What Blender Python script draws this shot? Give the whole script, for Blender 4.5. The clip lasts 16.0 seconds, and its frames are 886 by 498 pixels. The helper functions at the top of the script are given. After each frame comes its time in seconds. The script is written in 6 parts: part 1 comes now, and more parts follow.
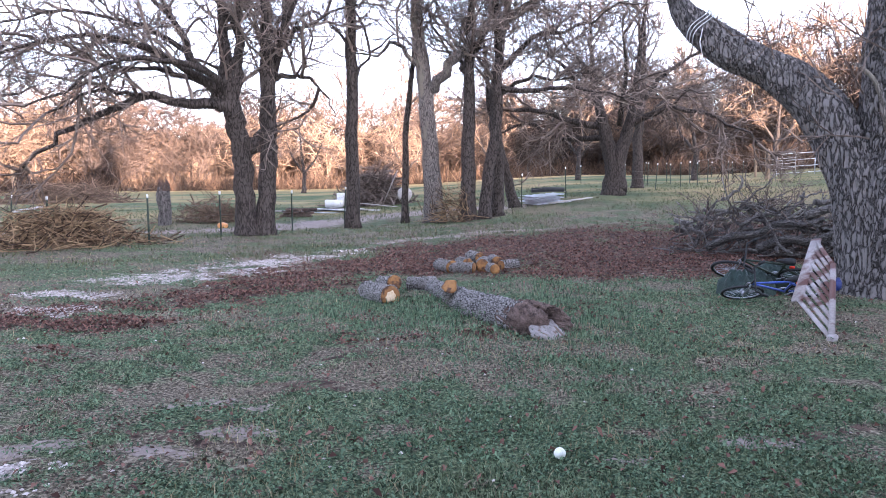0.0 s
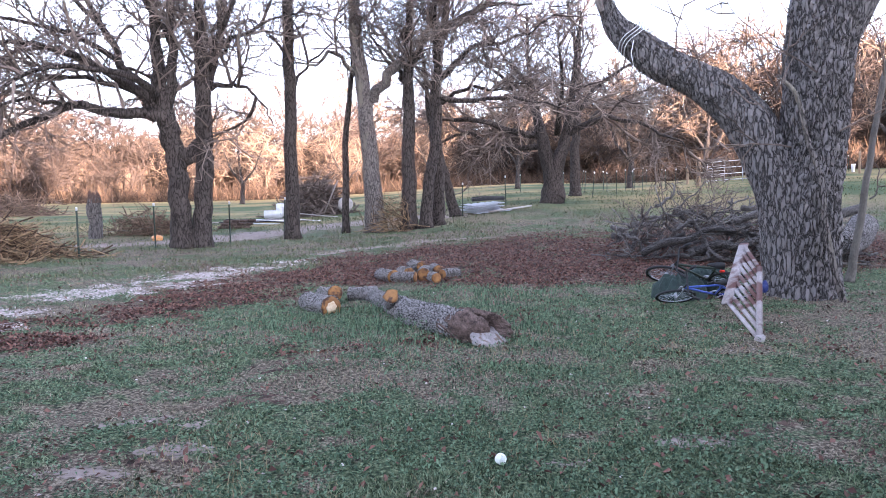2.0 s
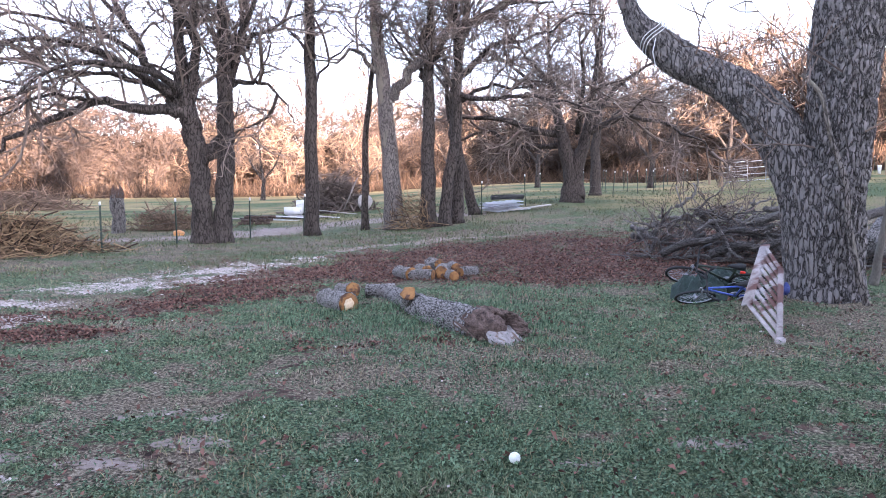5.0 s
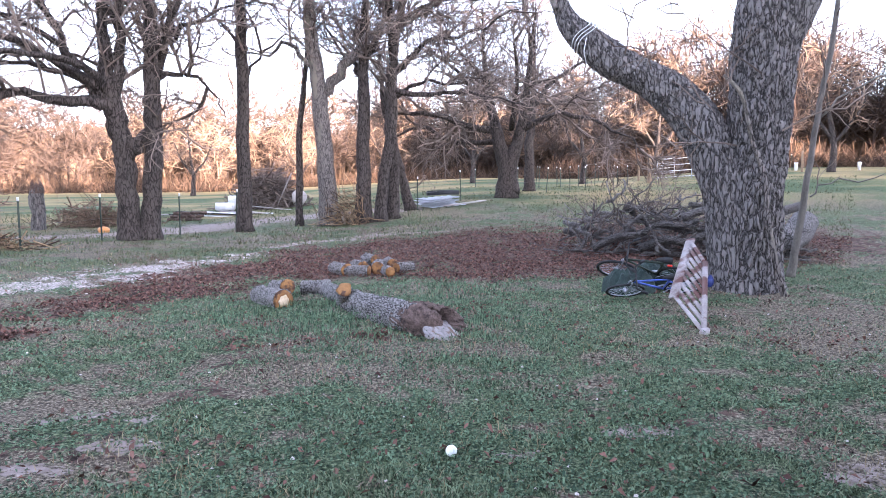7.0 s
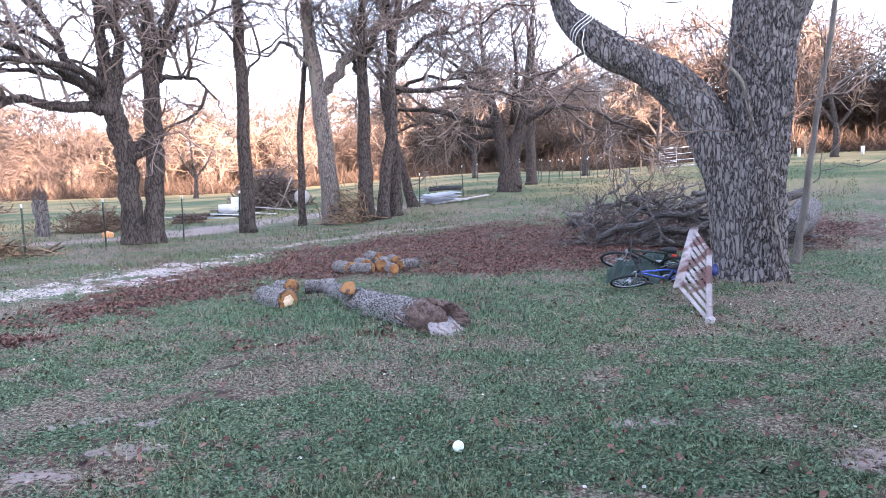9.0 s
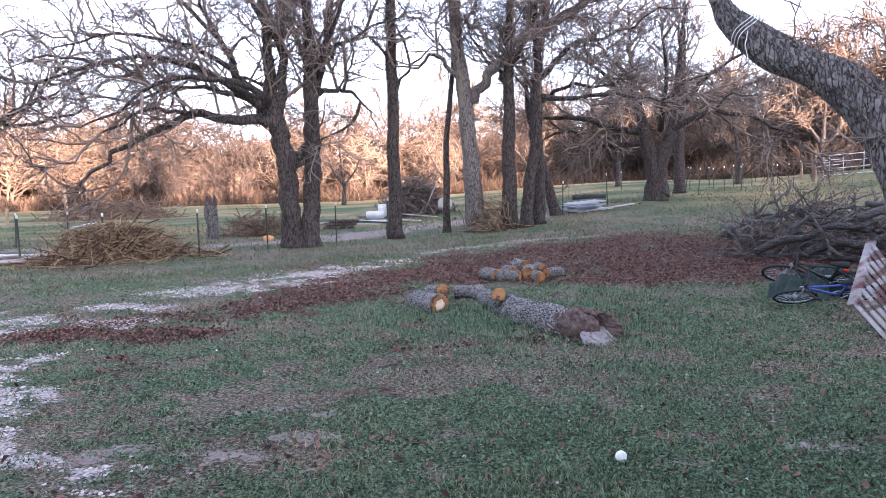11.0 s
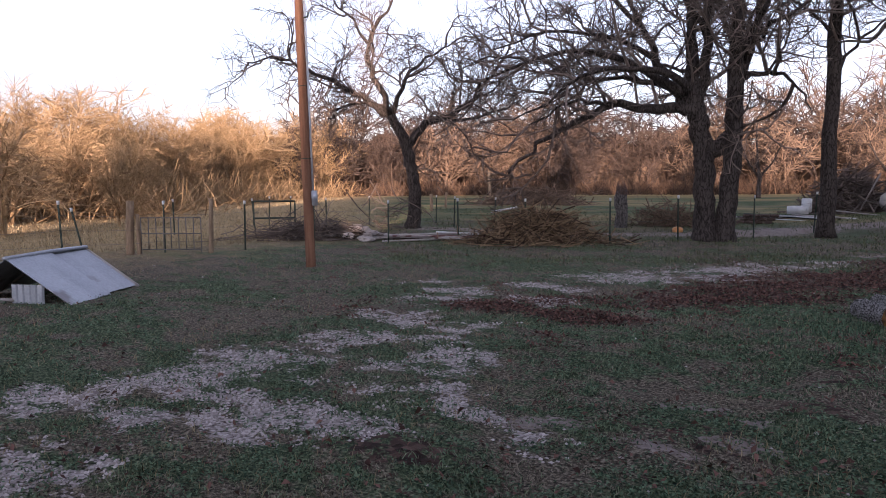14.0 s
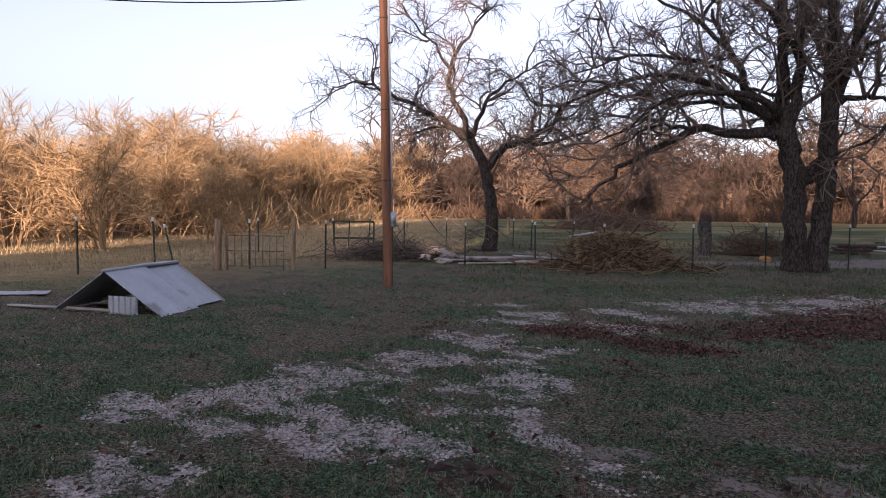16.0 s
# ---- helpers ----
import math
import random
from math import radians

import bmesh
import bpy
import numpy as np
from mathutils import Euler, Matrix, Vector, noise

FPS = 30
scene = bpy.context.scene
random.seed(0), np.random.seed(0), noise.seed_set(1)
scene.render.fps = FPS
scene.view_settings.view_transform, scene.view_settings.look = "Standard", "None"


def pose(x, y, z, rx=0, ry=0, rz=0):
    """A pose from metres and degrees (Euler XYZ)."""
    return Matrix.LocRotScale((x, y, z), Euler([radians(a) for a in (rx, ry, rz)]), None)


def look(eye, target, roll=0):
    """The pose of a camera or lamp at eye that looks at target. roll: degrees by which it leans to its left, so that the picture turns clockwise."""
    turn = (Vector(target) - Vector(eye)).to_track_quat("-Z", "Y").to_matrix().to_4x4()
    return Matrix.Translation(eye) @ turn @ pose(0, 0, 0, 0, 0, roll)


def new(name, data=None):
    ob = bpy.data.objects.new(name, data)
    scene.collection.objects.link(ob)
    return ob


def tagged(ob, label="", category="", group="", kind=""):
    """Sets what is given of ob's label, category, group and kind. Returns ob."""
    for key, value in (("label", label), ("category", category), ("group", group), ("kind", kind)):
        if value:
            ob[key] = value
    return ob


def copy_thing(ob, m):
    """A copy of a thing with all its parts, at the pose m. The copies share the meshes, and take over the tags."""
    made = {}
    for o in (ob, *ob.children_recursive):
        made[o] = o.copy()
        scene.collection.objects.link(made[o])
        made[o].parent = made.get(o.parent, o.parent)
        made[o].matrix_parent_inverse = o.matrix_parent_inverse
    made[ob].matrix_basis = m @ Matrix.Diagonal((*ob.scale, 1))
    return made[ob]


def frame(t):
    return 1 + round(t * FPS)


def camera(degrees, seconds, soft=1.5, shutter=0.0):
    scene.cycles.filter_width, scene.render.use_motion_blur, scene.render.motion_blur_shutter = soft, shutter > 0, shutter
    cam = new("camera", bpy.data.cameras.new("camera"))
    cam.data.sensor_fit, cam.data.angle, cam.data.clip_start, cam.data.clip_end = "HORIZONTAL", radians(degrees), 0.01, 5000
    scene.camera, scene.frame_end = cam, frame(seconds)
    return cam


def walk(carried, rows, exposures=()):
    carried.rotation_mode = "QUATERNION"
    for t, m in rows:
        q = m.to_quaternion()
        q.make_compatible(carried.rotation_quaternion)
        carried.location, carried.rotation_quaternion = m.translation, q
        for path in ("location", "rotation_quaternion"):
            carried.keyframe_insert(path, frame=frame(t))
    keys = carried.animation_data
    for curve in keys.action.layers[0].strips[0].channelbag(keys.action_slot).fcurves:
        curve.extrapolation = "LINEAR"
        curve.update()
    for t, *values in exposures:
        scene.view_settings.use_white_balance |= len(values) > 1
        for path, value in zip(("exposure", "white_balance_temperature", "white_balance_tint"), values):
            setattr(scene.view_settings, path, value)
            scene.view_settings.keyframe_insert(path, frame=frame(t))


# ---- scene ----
# the camera: seconds, eye (metres), heading to the left, pitch up, lean to the right (degrees)
cam = camera(63.18, 16.0, soft=0.9)
ROWS = [
    (0.0, 0.011, 0.018, 1.604, 0.00, -5.43, 0.21),
    (0.5, 0.014, 0.000, 1.600, -0.74, -5.83, 0.48),
    (1.0, 0.012, 0.003, 1.603, -0.76, -5.65, 0.35),
    (1.5, 0.020, 0.021, 1.604, -2.16, -5.73, 0.83),
    (2.0, 0.033, 0.004, 1.602, -4.60, -4.72, 0.66),
    (2.5, 0.044, 0.003, 1.600, -4.68, -4.86, 0.47),
    (3.0, 0.051, -0.004, 1.601, -2.94, -4.24, 0.23),
    (5.5, 0.047, 0.003, 1.601, -3.22, -5.46, 0.09),
    (6.0, 0.037, -0.001, 1.600, -3.90, -6.11, 0.08),
    (6.5, 0.034, -0.003, 1.600, -5.35, -5.54, 0.31),
    (7.0, 0.048, -0.018, 1.602, -8.18, -5.22, 0.04),
    (7.5, 0.071, -0.011, 1.603, -8.57, -6.32, 1.00),
    (8.0, 0.076, -0.007, 1.595, -8.42, -6.09, 2.08),
    (8.5, 0.070, -0.015, 1.600, -8.42, -5.90, 1.75),
    (9.0, 0.064, -0.012, 1.601, -7.84, -5.55, 1.61),
    (11.5, -0.182, -0.117, 1.611, 10.00, -4.32, 1.07),
    (12.0, -0.259, -0.069, 1.604, 19.13, -4.26, 0.44),
    (12.5, -0.339, -0.072, 1.602, 28.23, -4.63, -0.23),
    (13.0, -0.382, -0.089, 1.595, 33.97, -4.68, 0.09),
    (13.5, -0.424, -0.069, 1.595, 36.36, -5.10, 0.14),
    (14.0, -0.394, -0.095, 1.596, 34.12, -4.97, 0.17),
    (14.5, -0.384, -0.086, 1.599, 31.91, -4.93, 0.09),
    (15.0, -0.350, -0.072, 1.599, 29.41, -4.18, 0.21),
    (15.5, -0.393, -0.092, 1.594, 34.17, -3.86, -0.51),
    (16.0, -0.397, -0.113, 1.598, 40.18, -3.20, -0.79),
]


def aim(x, y, z, heading, pitch, lean):
    h, p = radians(heading), radians(pitch)
    way = Vector((-math.sin(h) * math.cos(p), math.cos(h) * math.cos(p), math.sin(p)))
    return look((x, y, z), Vector((x, y, z)) + way, -lean)


EXPOSURES = [(0.0, 3.35, 5600, 23), (1.0, 3.55, 5600, 23), (3.0, 3.3, 5600, 23), (6.5, 3.6, 5600, 23), (9.0, 3.75, 5550, 23), (11.5, 2.9, 5650, 24), (12.5, 2.1, 5800, 25),
             (13.5, 1.52, 5900, 27), (14.5, 1.48, 5900, 27), (16.0, 1.26, 6050, 27)]
walk(cam, [(t, aim(*row)) for t, *row in ROWS], EXPOSURES)

# light: a low warm sun behind the camera, blue sky
SUN_AZ, SUN_EL = 150.0, 7.0
sky_world = bpy.data.worlds.new("sky")
scene.world = sky_world
sky_world.use_nodes = True
nt = sky_world.node_tree
sky = nt.nodes.new("ShaderNodeTexSky")
sky.sky_type = "NISHITA"
sky.sun_disc = False
sky.sun_elevation, sky.sun_rotation = radians(SUN_EL), radians(SUN_AZ)
sky.dust_density, sky.air_density, sky.ozone_density = 2.0, 1.0, 2.0
background = nt.nodes["Background"]
background.inputs["Strength"].default_value = 0.15
haze = nt.nodes.new("ShaderNodeHueSaturation")  # thin bright haze pales the sky
haze.inputs["Saturation"].default_value = 0.4
nt.links.new(sky.outputs["Color"], haze.inputs["Color"])
nt.links.new(haze.outputs["Color"], background.inputs["Color"])
sun = new("sun", bpy.data.lights.new("sun", "SUN"))
sun.data.energy, sun.data.angle, sun.data.color = 5.0, radians(0.6), (1.0, 0.74, 0.50)
a, e = radians(SUN_AZ), radians(SUN_EL)
sun.matrix_world = look(Vector((math.sin(a) * math.cos(e), math.cos(a) * math.cos(e), math.sin(e))) * 60, (0, 0, 0))


# ---------------------------------------------------------------- materials
def material(name, dark, light, scale=6.0, fine=60.0, rough=0.85, bump=0.3, stretch=(1, 1, 1), metal=0.0, island=0.0, piece=0.0,
             ridges=0.0, spots=None, spot_scale=3.0, spot_cut=0.58):
    """A surface of two tones with grain at two scales, relief, optional stains (spots) and variation from piece to piece."""
    m = bpy.data.materials.new(name)
    m.use_nodes = True
    n, l = m.node_tree.nodes, m.node_tree.links
    bsdf = n["Principled BSDF"]
    bsdf.inputs["Roughness"].default_value, bsdf.inputs["Metallic"].default_value = rough, metal
    bsdf.inputs["Specular IOR Level"].default_value = 0.25
    co, mp = n.new("ShaderNodeTexCoord"), n.new("ShaderNodeMapping")
    mp.inputs["Scale"].default_value = stretch
    l.new(co.outputs["Object"], mp.inputs["Vector"])

    def noise_node(s, detail=4):
        t = n.new("ShaderNodeTexNoise")
        t.inputs["Scale"].default_value, t.inputs["Detail"].default_value = s, detail
        l.new(mp.outputs["Vector"], t.inputs["Vector"])
        return t.outputs["Fac"]

    def mathn(op, a_, b_):
        t = n.new("ShaderNodeMath")
        t.operation = op
        for k, v in enumerate((a_, b_)):
            if isinstance(v, (int, float)):
                t.inputs[k].default_value = v
            else:
                l.new(v, t.inputs[k])
        return t.outputs[0]

    broad, grain = noise_node(scale), noise_node(fine, 2)
    fac = mathn("ADD", mathn("MULTIPLY", broad, 0.6), mathn("MULTIPLY", grain, 0.4))
    height = grain
    if ridges:
        v = n.new("ShaderNodeTexVoronoi")
        v.feature = "DISTANCE_TO_EDGE"
        v.inputs["Scale"].default_value = ridges
        warp = n.new("ShaderNodeVectorMath")
        warp.operation = "MULTIPLY_ADD"
        t = n.new("ShaderNodeTexNoise")
        t.inputs["Scale"].default_value = ridges * 1.3
        l.new(mp.outputs["Vector"], t.inputs["Vector"])
        l.new(t.outputs["Color"], warp.inputs[0])
        warp.inputs[1].default_value = (1.7 / ridges,) * 3
        t.inputs["Detail"].default_value = 4
        l.new(mp.outputs["Vector"], warp.inputs[2])
        l.new(warp.outputs[0], v.inputs["Vector"])
        edge = mathn("MINIMUM", mathn("MULTIPLY", v.outputs["Distance"], 6.0), 1.0)
        height = mathn("ADD", mathn("MULTIPLY", edge, 0.8), mathn("MULTIPLY", grain, 0.3))
        fac = mathn("ADD", mathn("MULTIPLY", edge, 0.4), mathn("MULTIPLY", mathn("ADD", fac, mathn("MULTIPLY", mathn("SUBTRACT", grain, 0.5), 0.4)), 0.6))
    if island:
        g = n.new("ShaderNodeNewGeometry")
        fac = mathn("ADD", mathn("MULTIPLY", fac, 1 - island), mathn("MULTIPLY", g.outputs["Random Per Island"], island))
    if piece:
        o = n.new("ShaderNodeObjectInfo")
        fac = mathn("ADD", mathn("MULTIPLY", fac, 1 - piece), mathn("MULTIPLY", o.outputs["Random"], piece))
    ramp = n.new("ShaderNodeValToRGB")
    lo, hi = (0.32, 0.68) if not (island or piece) else (0.2, 0.8)
    ramp.color_ramp.elements[0].position, ramp.color_ramp.elements[0].color = lo, (*dark, 1)
    ramp.color_ramp.elements[1].position, ramp.color_ramp.elements[1].color = hi, (*light, 1)
    l.new(fac, ramp.inputs["Fac"])
    colour = ramp.outputs["Color"]
    if spots:
        s = noise_node(spot_scale, 5)
        r2 = n.new("ShaderNodeValToRGB")
        r2.color_ramp.elements[0].position, r2.color_ramp.elements[1].position = spot_cut, spot_cut + 0.08
        l.new(s, r2.inputs["Fac"])
        mix = n.new("ShaderNodeMix")
        mix.data_type = "RGBA"
        l.new(r2.outputs["Color"], mix.inputs["Factor"])
        l.new(colour, mix.inputs["A"])
        mix.inputs["B"].default_value = (*spots, 1)
        colour = mix.outputs["Result"]
    l.new(colour, bsdf.inputs["Base Color"])
    if bump:
        b = n.new("ShaderNodeBump")
        b.inputs["Strength"].default_value, b.inputs["Distance"].default_value = bump, 0.03
        l.new(height, b.inputs["Height"])
        l.new(b.outputs["Normal"], bsdf.inputs["Normal"])
    return m


BARK = material("oak_bark", (0.055, 0.050, 0.048), (0.195, 0.177, 0.171), 9, 42, 0.95, 1.0, (1, 1, 0.3), ridges=15)
BARK_DARK = material("dark_bark", (0.018, 0.014, 0.012), (0.074, 0.060, 0.053), 4, 30, 0.95, 0.8, (1, 1, 0.35), ridges=12)
BARK_GREY = material("grey_bark", (0.04, 0.034, 0.031), (0.19, 0.165, 0.15), 3, 30, 0.95, 0.8, (1, 1, 0.3), ridges=20,
                     spots=(0.21, 0.185, 0.15), spot_scale=2.2)
SAPLING = material("smooth_grey_bark", (0.09, 0.08, 0.07), (0.20, 0.18, 0.16), 6, 50, 0.9, 0.3, (1, 1, 0.5))
TWIG = material("twig_bark", (0.06, 0.046, 0.039), (0.215, 0.168, 0.14), 2, 20, 0.95, 0.0, island=0.5)
TWIG_WARM = material("brown_twigs", (0.08, 0.054, 0.040), (0.24, 0.165, 0.115), 1, 9, 0.95, 0.0, island=0.6)
# tan twigs of the left woods, lightened: low sun put into the colour
TWIG_TAN_LIT = material("sunlit_tan_twigs", (0.17, 0.108, 0.056), (0.40, 0.275, 0.15), 1, 9, 0.95, 0.0, island=0.6)
# darker twig copy for the centre woods: shade put into the colour
TWIG_SHADED = material("shaded_woodland_twigs", (0.034, 0.024, 0.020), (0.105, 0.074, 0.058), 0.5, 6, 0.95, 0.0, island=0.55)
BRUSH = material("dry_brush", (0.04, 0.024, 0.016), (0.31, 0.21, 0.12), 2, 20, 0.95, 0.0, island=0.7)
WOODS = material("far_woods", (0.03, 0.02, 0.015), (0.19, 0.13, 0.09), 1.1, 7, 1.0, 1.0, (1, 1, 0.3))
# lighter copy of the far woods: the sunlit stretch painted into the colour
WOODS_SUNLIT = material("sunlit_amber_woods", (0.10, 0.062, 0.036), (0.40, 0.275, 0.155), 1.1, 7, 1.0, 1.0, (1, 1, 0.3))
WOODS_LOW = material("undergrowth_stems", (0.03, 0.02, 0.015), (0.16, 0.10, 0.065), 0.5, 6, 0.95, 0.0, island=0.6)
DEADWOOD = material("dead_branch", (0.028, 0.025, 0.024), (0.22, 0.20, 0.19), 4, 50, 0.95, 1.0, (0.3, 1, 1), piece=0.35, ridges=34)
LOGBARK = material("log_bark", (0.018, 0.016, 0.015), (0.30, 0.28, 0.27), 12, 60, 0.95, 1.0, (1, 0.4, 1), ridges=34)
CUTWOOD = material("cut_wood", (0.15, 0.07, 0.028), (0.36, 0.18, 0.065), 9, 60, 0.8, 0.5, spots=(0.085, 0.045, 0.028), spot_scale=11, spot_cut=0.52)
HEARTWOOD = material("pale_heartwood", (0.5, 0.36, 0.22), (0.72, 0.58, 0.42), 14, 70, 0.8, 0.2)
ROTWOOD = material("rotten_wood", (0.03, 0.02, 0.017), (0.21, 0.145, 0.12), 14, 60, 0.95, 1.0, (1.6, 0.5, 1.6))
PALEWOOD = material("bleached_wood", (0.22, 0.19, 0.18), (0.47, 0.43, 0.42), 9, 60, 0.9, 0.8, (3, 1, 1), spots=(0.2, 0.14, 0.11), spot_scale=6, spot_cut=0.56)
POSTWOOD = material("weathered_post", (0.13, 0.088, 0.056), (0.36, 0.26, 0.175), 4, 40, 0.9, 0.4, (6, 6, 0.6))
POLEWOOD = material("pole_wood", (0.13, 0.06, 0.035), (0.27, 0.14, 0.085), 2, 40, 0.9, 0.4, (9, 9, 0.4))
BOARD = material("grey_board", (0.22, 0.19, 0.17), (0.5, 0.46, 0.43), 3, 40, 0.9, 0.3, (1, 8, 8), piece=0.5)
STEEL = material("green_steel", (0.02, 0.03, 0.022), (0.06, 0.075, 0.06), 8, 60, 0.6, 0.1, metal=0.3)
WHITEPAINT = material("white_paint", (0.50, 0.50, 0.50), (0.70, 0.70, 0.70), 4, 50, 0.5, 0.05)
GALV = material("galvanised_sheet", (0.34, 0.35, 0.39), (0.52, 0.54, 0.58), 1.5, 30, 0.5, 0.15, metal=0.35,
                spots=(0.27, 0.25, 0.26), spot_scale=1.3, spot_cut=0.6)
RUSTWHITE = material("rusty_white_metal", (0.22, 0.185, 0.18), (0.40, 0.36, 0.35), 5, 60, 0.6, 0.2, spots=(0.115, 0.056, 0.048), spot_scale=3.0, spot_cut=0.47)
WIRE = material("wire", (0.10, 0.09, 0.085), (0.2, 0.18, 0.17), 5, 30, 0.6, 0.0, metal=0.4)
BLACK = material("black_rubber", (0.012, 0.012, 0.013), (0.04, 0.04, 0.042), 8, 60, 0.7, 0.1)
DARKCLOTH = material("dark_green_tarp", (0.008, 0.016, 0.014), (0.03, 0.052, 0.044), 5, 50, 0.6, 0.3)
BLUE = material("blue_paint", (0.04, 0.07, 0.30), (0.10, 0.16, 0.50), 8, 40, 0.4, 0.0)
NAVY = material("navy_plastic", (0.02, 0.028, 0.10), (0.045, 0.06, 0.2), 8, 40, 0.5, 0.0)
CHROME = material("dull_chrome", (0.25, 0.25, 0.28), (0.5, 0.5, 0.55), 8, 40, 0.3, 0.0, metal=0.7)
RED = material("red_reflector", (0.6, 0.03, 0.02), (0.85, 0.07, 0.04), 8, 40, 0.3, 0.0)
ORANGE = material("orange_plastic", (0.5, 0.2, 0.06), (0.7, 0.34, 0.12), 8, 40, 0.5, 0.0)
STONE = material("rubble_stone", (0.2, 0.17, 0.15), (0.45, 0.4, 0.37), 4, 30, 0.9, 0.4, piece=0.5)
FELT = material("ball_felt", (0.74, 0.76, 0.70), (0.88, 0.89, 0.84), 20, 300, 0.95, 0.3)
GRASS = material("grass_blades", (0.018, 0.03, 0.014), (0.265, 0.325, 0.19), 1.2, 8, 0.9, 0.0, island=0.6)
MEADOW = material("meadow_blades", (0.026, 0.038, 0.016), (0.165, 0.175, 0.09), 1.2, 8, 0.9, 0.0, island=0.6)
PARCHED = material("parched_blades", (0.045, 0.036, 0.026), (0.40, 0.335, 0.245), 1.2, 8, 0.9, 0.0, island=0.65)
WEED = material("green_weeds", (0.026, 0.05, 0.03), (0.175, 0.255, 0.15), 2, 10, 0.9, 0.0, island=0.6)
STRAW = material("dry_grass", (0.2, 0.15, 0.08), (0.42, 0.33, 0.2), 2, 10, 0.9, 0.0, island=0.6)
LEAF = material("fallen_leaves", (0.05, 0.023, 0.018), (0.22, 0.115, 0.088), 2, 20, 0.85, 0.0, island=0.8)
PEBBLE = material("gravel_stones", (0.32, 0.27, 0.25), (0.64, 0.565, 0.54), 4, 40, 0.9, 0.0, island=0.7)


# ---------------------------------------------------------------- mesh helpers
class Geo:
    """Vertices and faces of one mesh in the making."""

    def __init__(self):
        self.v, self.f = [], []

    def tube(self, pts, radii, sides=6, caps=True):
        n0, k = len(self.v), len(pts)
        pts = [Vector(p) for p in pts]
        for i, p in enumerate(pts):
            d = (pts[min(i + 1, k - 1)] - pts[max(i - 1, 0)]).normalized()
            u = d.cross(Vector((0.31, 0.95, 0.05)) if abs(d.y) < 0.9 else Vector((1, 0, 0))).normalized()
            w = d.cross(u)
            for j in range(sides):
                t = 2 * math.pi * j / sides
                self.v.append(p + (u * math.cos(t) + w * math.sin(t)) * radii[i])
        for i in range(k - 1):
            for j in range(sides):
                a0, b0 = n0 + i * sides + j, n0 + i * sides + (j + 1) % sides
                self.f.append((a0, b0, b0 + sides, a0 + sides))
        if caps and sides > 3:
            self.f.append(tuple(n0 + j for j in reversed(range(sides))))
            self.f.append(tuple(n0 + (k - 1) * sides + j for j in range(sides)))
        return self

    def box(self, m, sx, sy, sz, bevel=0.0):
        """A box of that size about the pose m, its edges chamfered."""
        n0 = len(self.v)
        if not bevel:
            for x in (-1, 1):
                for y in (-1, 1):
                    for z in (-1, 1):
                        self.v.append(m @ Vector((x * sx / 2, y * sy / 2, z * sz / 2)))
            self.f += [tuple(n0 + i for i in q) for q in ((0, 1, 3, 2), (4, 6, 7, 5), (0, 4, 5, 1), (2, 3, 7, 6), (0, 2, 6, 4), (1, 5, 7, 3))]
            return self
        bm = bmesh.new()
        bmesh.ops.create_cube(bm, size=1.0, matrix=Matrix.Diagonal((sx, sy, sz, 1)))
        bmesh.ops.bevel(bm, geom=bm.edges[:], offset=bevel, segments=2, affect="EDGES")
        bm.verts.index_update()
        self.v += [m @ q.co for q in bm.verts]
        self.f += [tuple(n0 + q.index for q in f.verts) for f in bm.faces]
        bm.free()
        return self

    def mesh(self, name, mat, smooth=True):
        me = bpy.data.meshes.new(name)
        me.from_pydata([tuple(p) for p in self.v], [], self.f)
        me.materials.append(mat)
        if smooth:
            me.polygons.foreach_set("use_smooth", [True] * len(me.polygons))
        me.update()
        return me


def thing(name, label, category, m=None, group="", kind=""):
    ob = tagged(new(name), label, category, group, kind)
    if m is not None:
        ob.matrix_world = m
    return ob


def part(name, geo, mat, parent, label="", smooth=True):
    ob = new(name, geo.mesh(name, mat, smooth) if isinstance(geo, Geo) else geo)
    ob.parent = parent
    if label:
        ob["label"] = label
    return ob


def solid(name, geo, mat, label, category, m=None, group="", kind="", smooth=True):
    """A thing of one mesh."""
    ob = tagged(new(name, geo.mesh(name, mat, smooth)), label, category, group, kind)
    if m is not None:
        ob.matrix_world = m
    return ob


def ease(lo, hi, x):
    t = np.clip((x - lo) / (hi - lo), 0, 1)
    return t * t * (3 - 2 * t)


# ---------------------------------------------------------------- the lie of the land
def terrain(x, y):
    """Height of the ground: flat in the yard, a low rise to the right, nearly level meadow to the left."""
    x, y = np.asarray(x, float), np.asarray(y, float)
    r, az = np.hypot(x, y), np.degrees(np.arctan2(x, y))
    q = np.maximum(0, r - 13)
    rise = 0.055 * np.minimum(q, 17) + 0.03 * np.clip(q - 17, 0, 30) + 0.012 * np.minimum(np.maximum(0, q - 47), 200)
    w = ease(-12, 14, az) * ease(150, 70, az)
    side = ease(18, 34, az) * ease(110, 60, az) * 0.02 * np.maximum(0, np.minimum(r, 90) - 18)
    return (0.006 * np.minimum(np.maximum(0, r - 14), 300) * (1 - w) + rise * w + side) * (1 - ease(100, 150, np.abs(az)))


def height(x, y):
    return float(terrain(x, y))


def hash2(i, j, k):
    h = np.sin(i * 127.1 + j * 311.7 + k * 74.7) * 43758.5453
    return h - np.floor(h)


def grain2(x, y, k=0):
    """Smooth value noise from 0 to 1."""
    i, j = np.floor(x), np.floor(y)
    u, v = x - i, y - j
    u, v = u * u * (3 - 2 * u), v * v * (3 - 2 * v)
    return (hash2(i, j, k) * (1 - u) + hash2(i + 1, j, k) * u) * (1 - v) + (hash2(i, j + 1, k) * (1 - u) + hash2(i + 1, j + 1, k) * u) * v


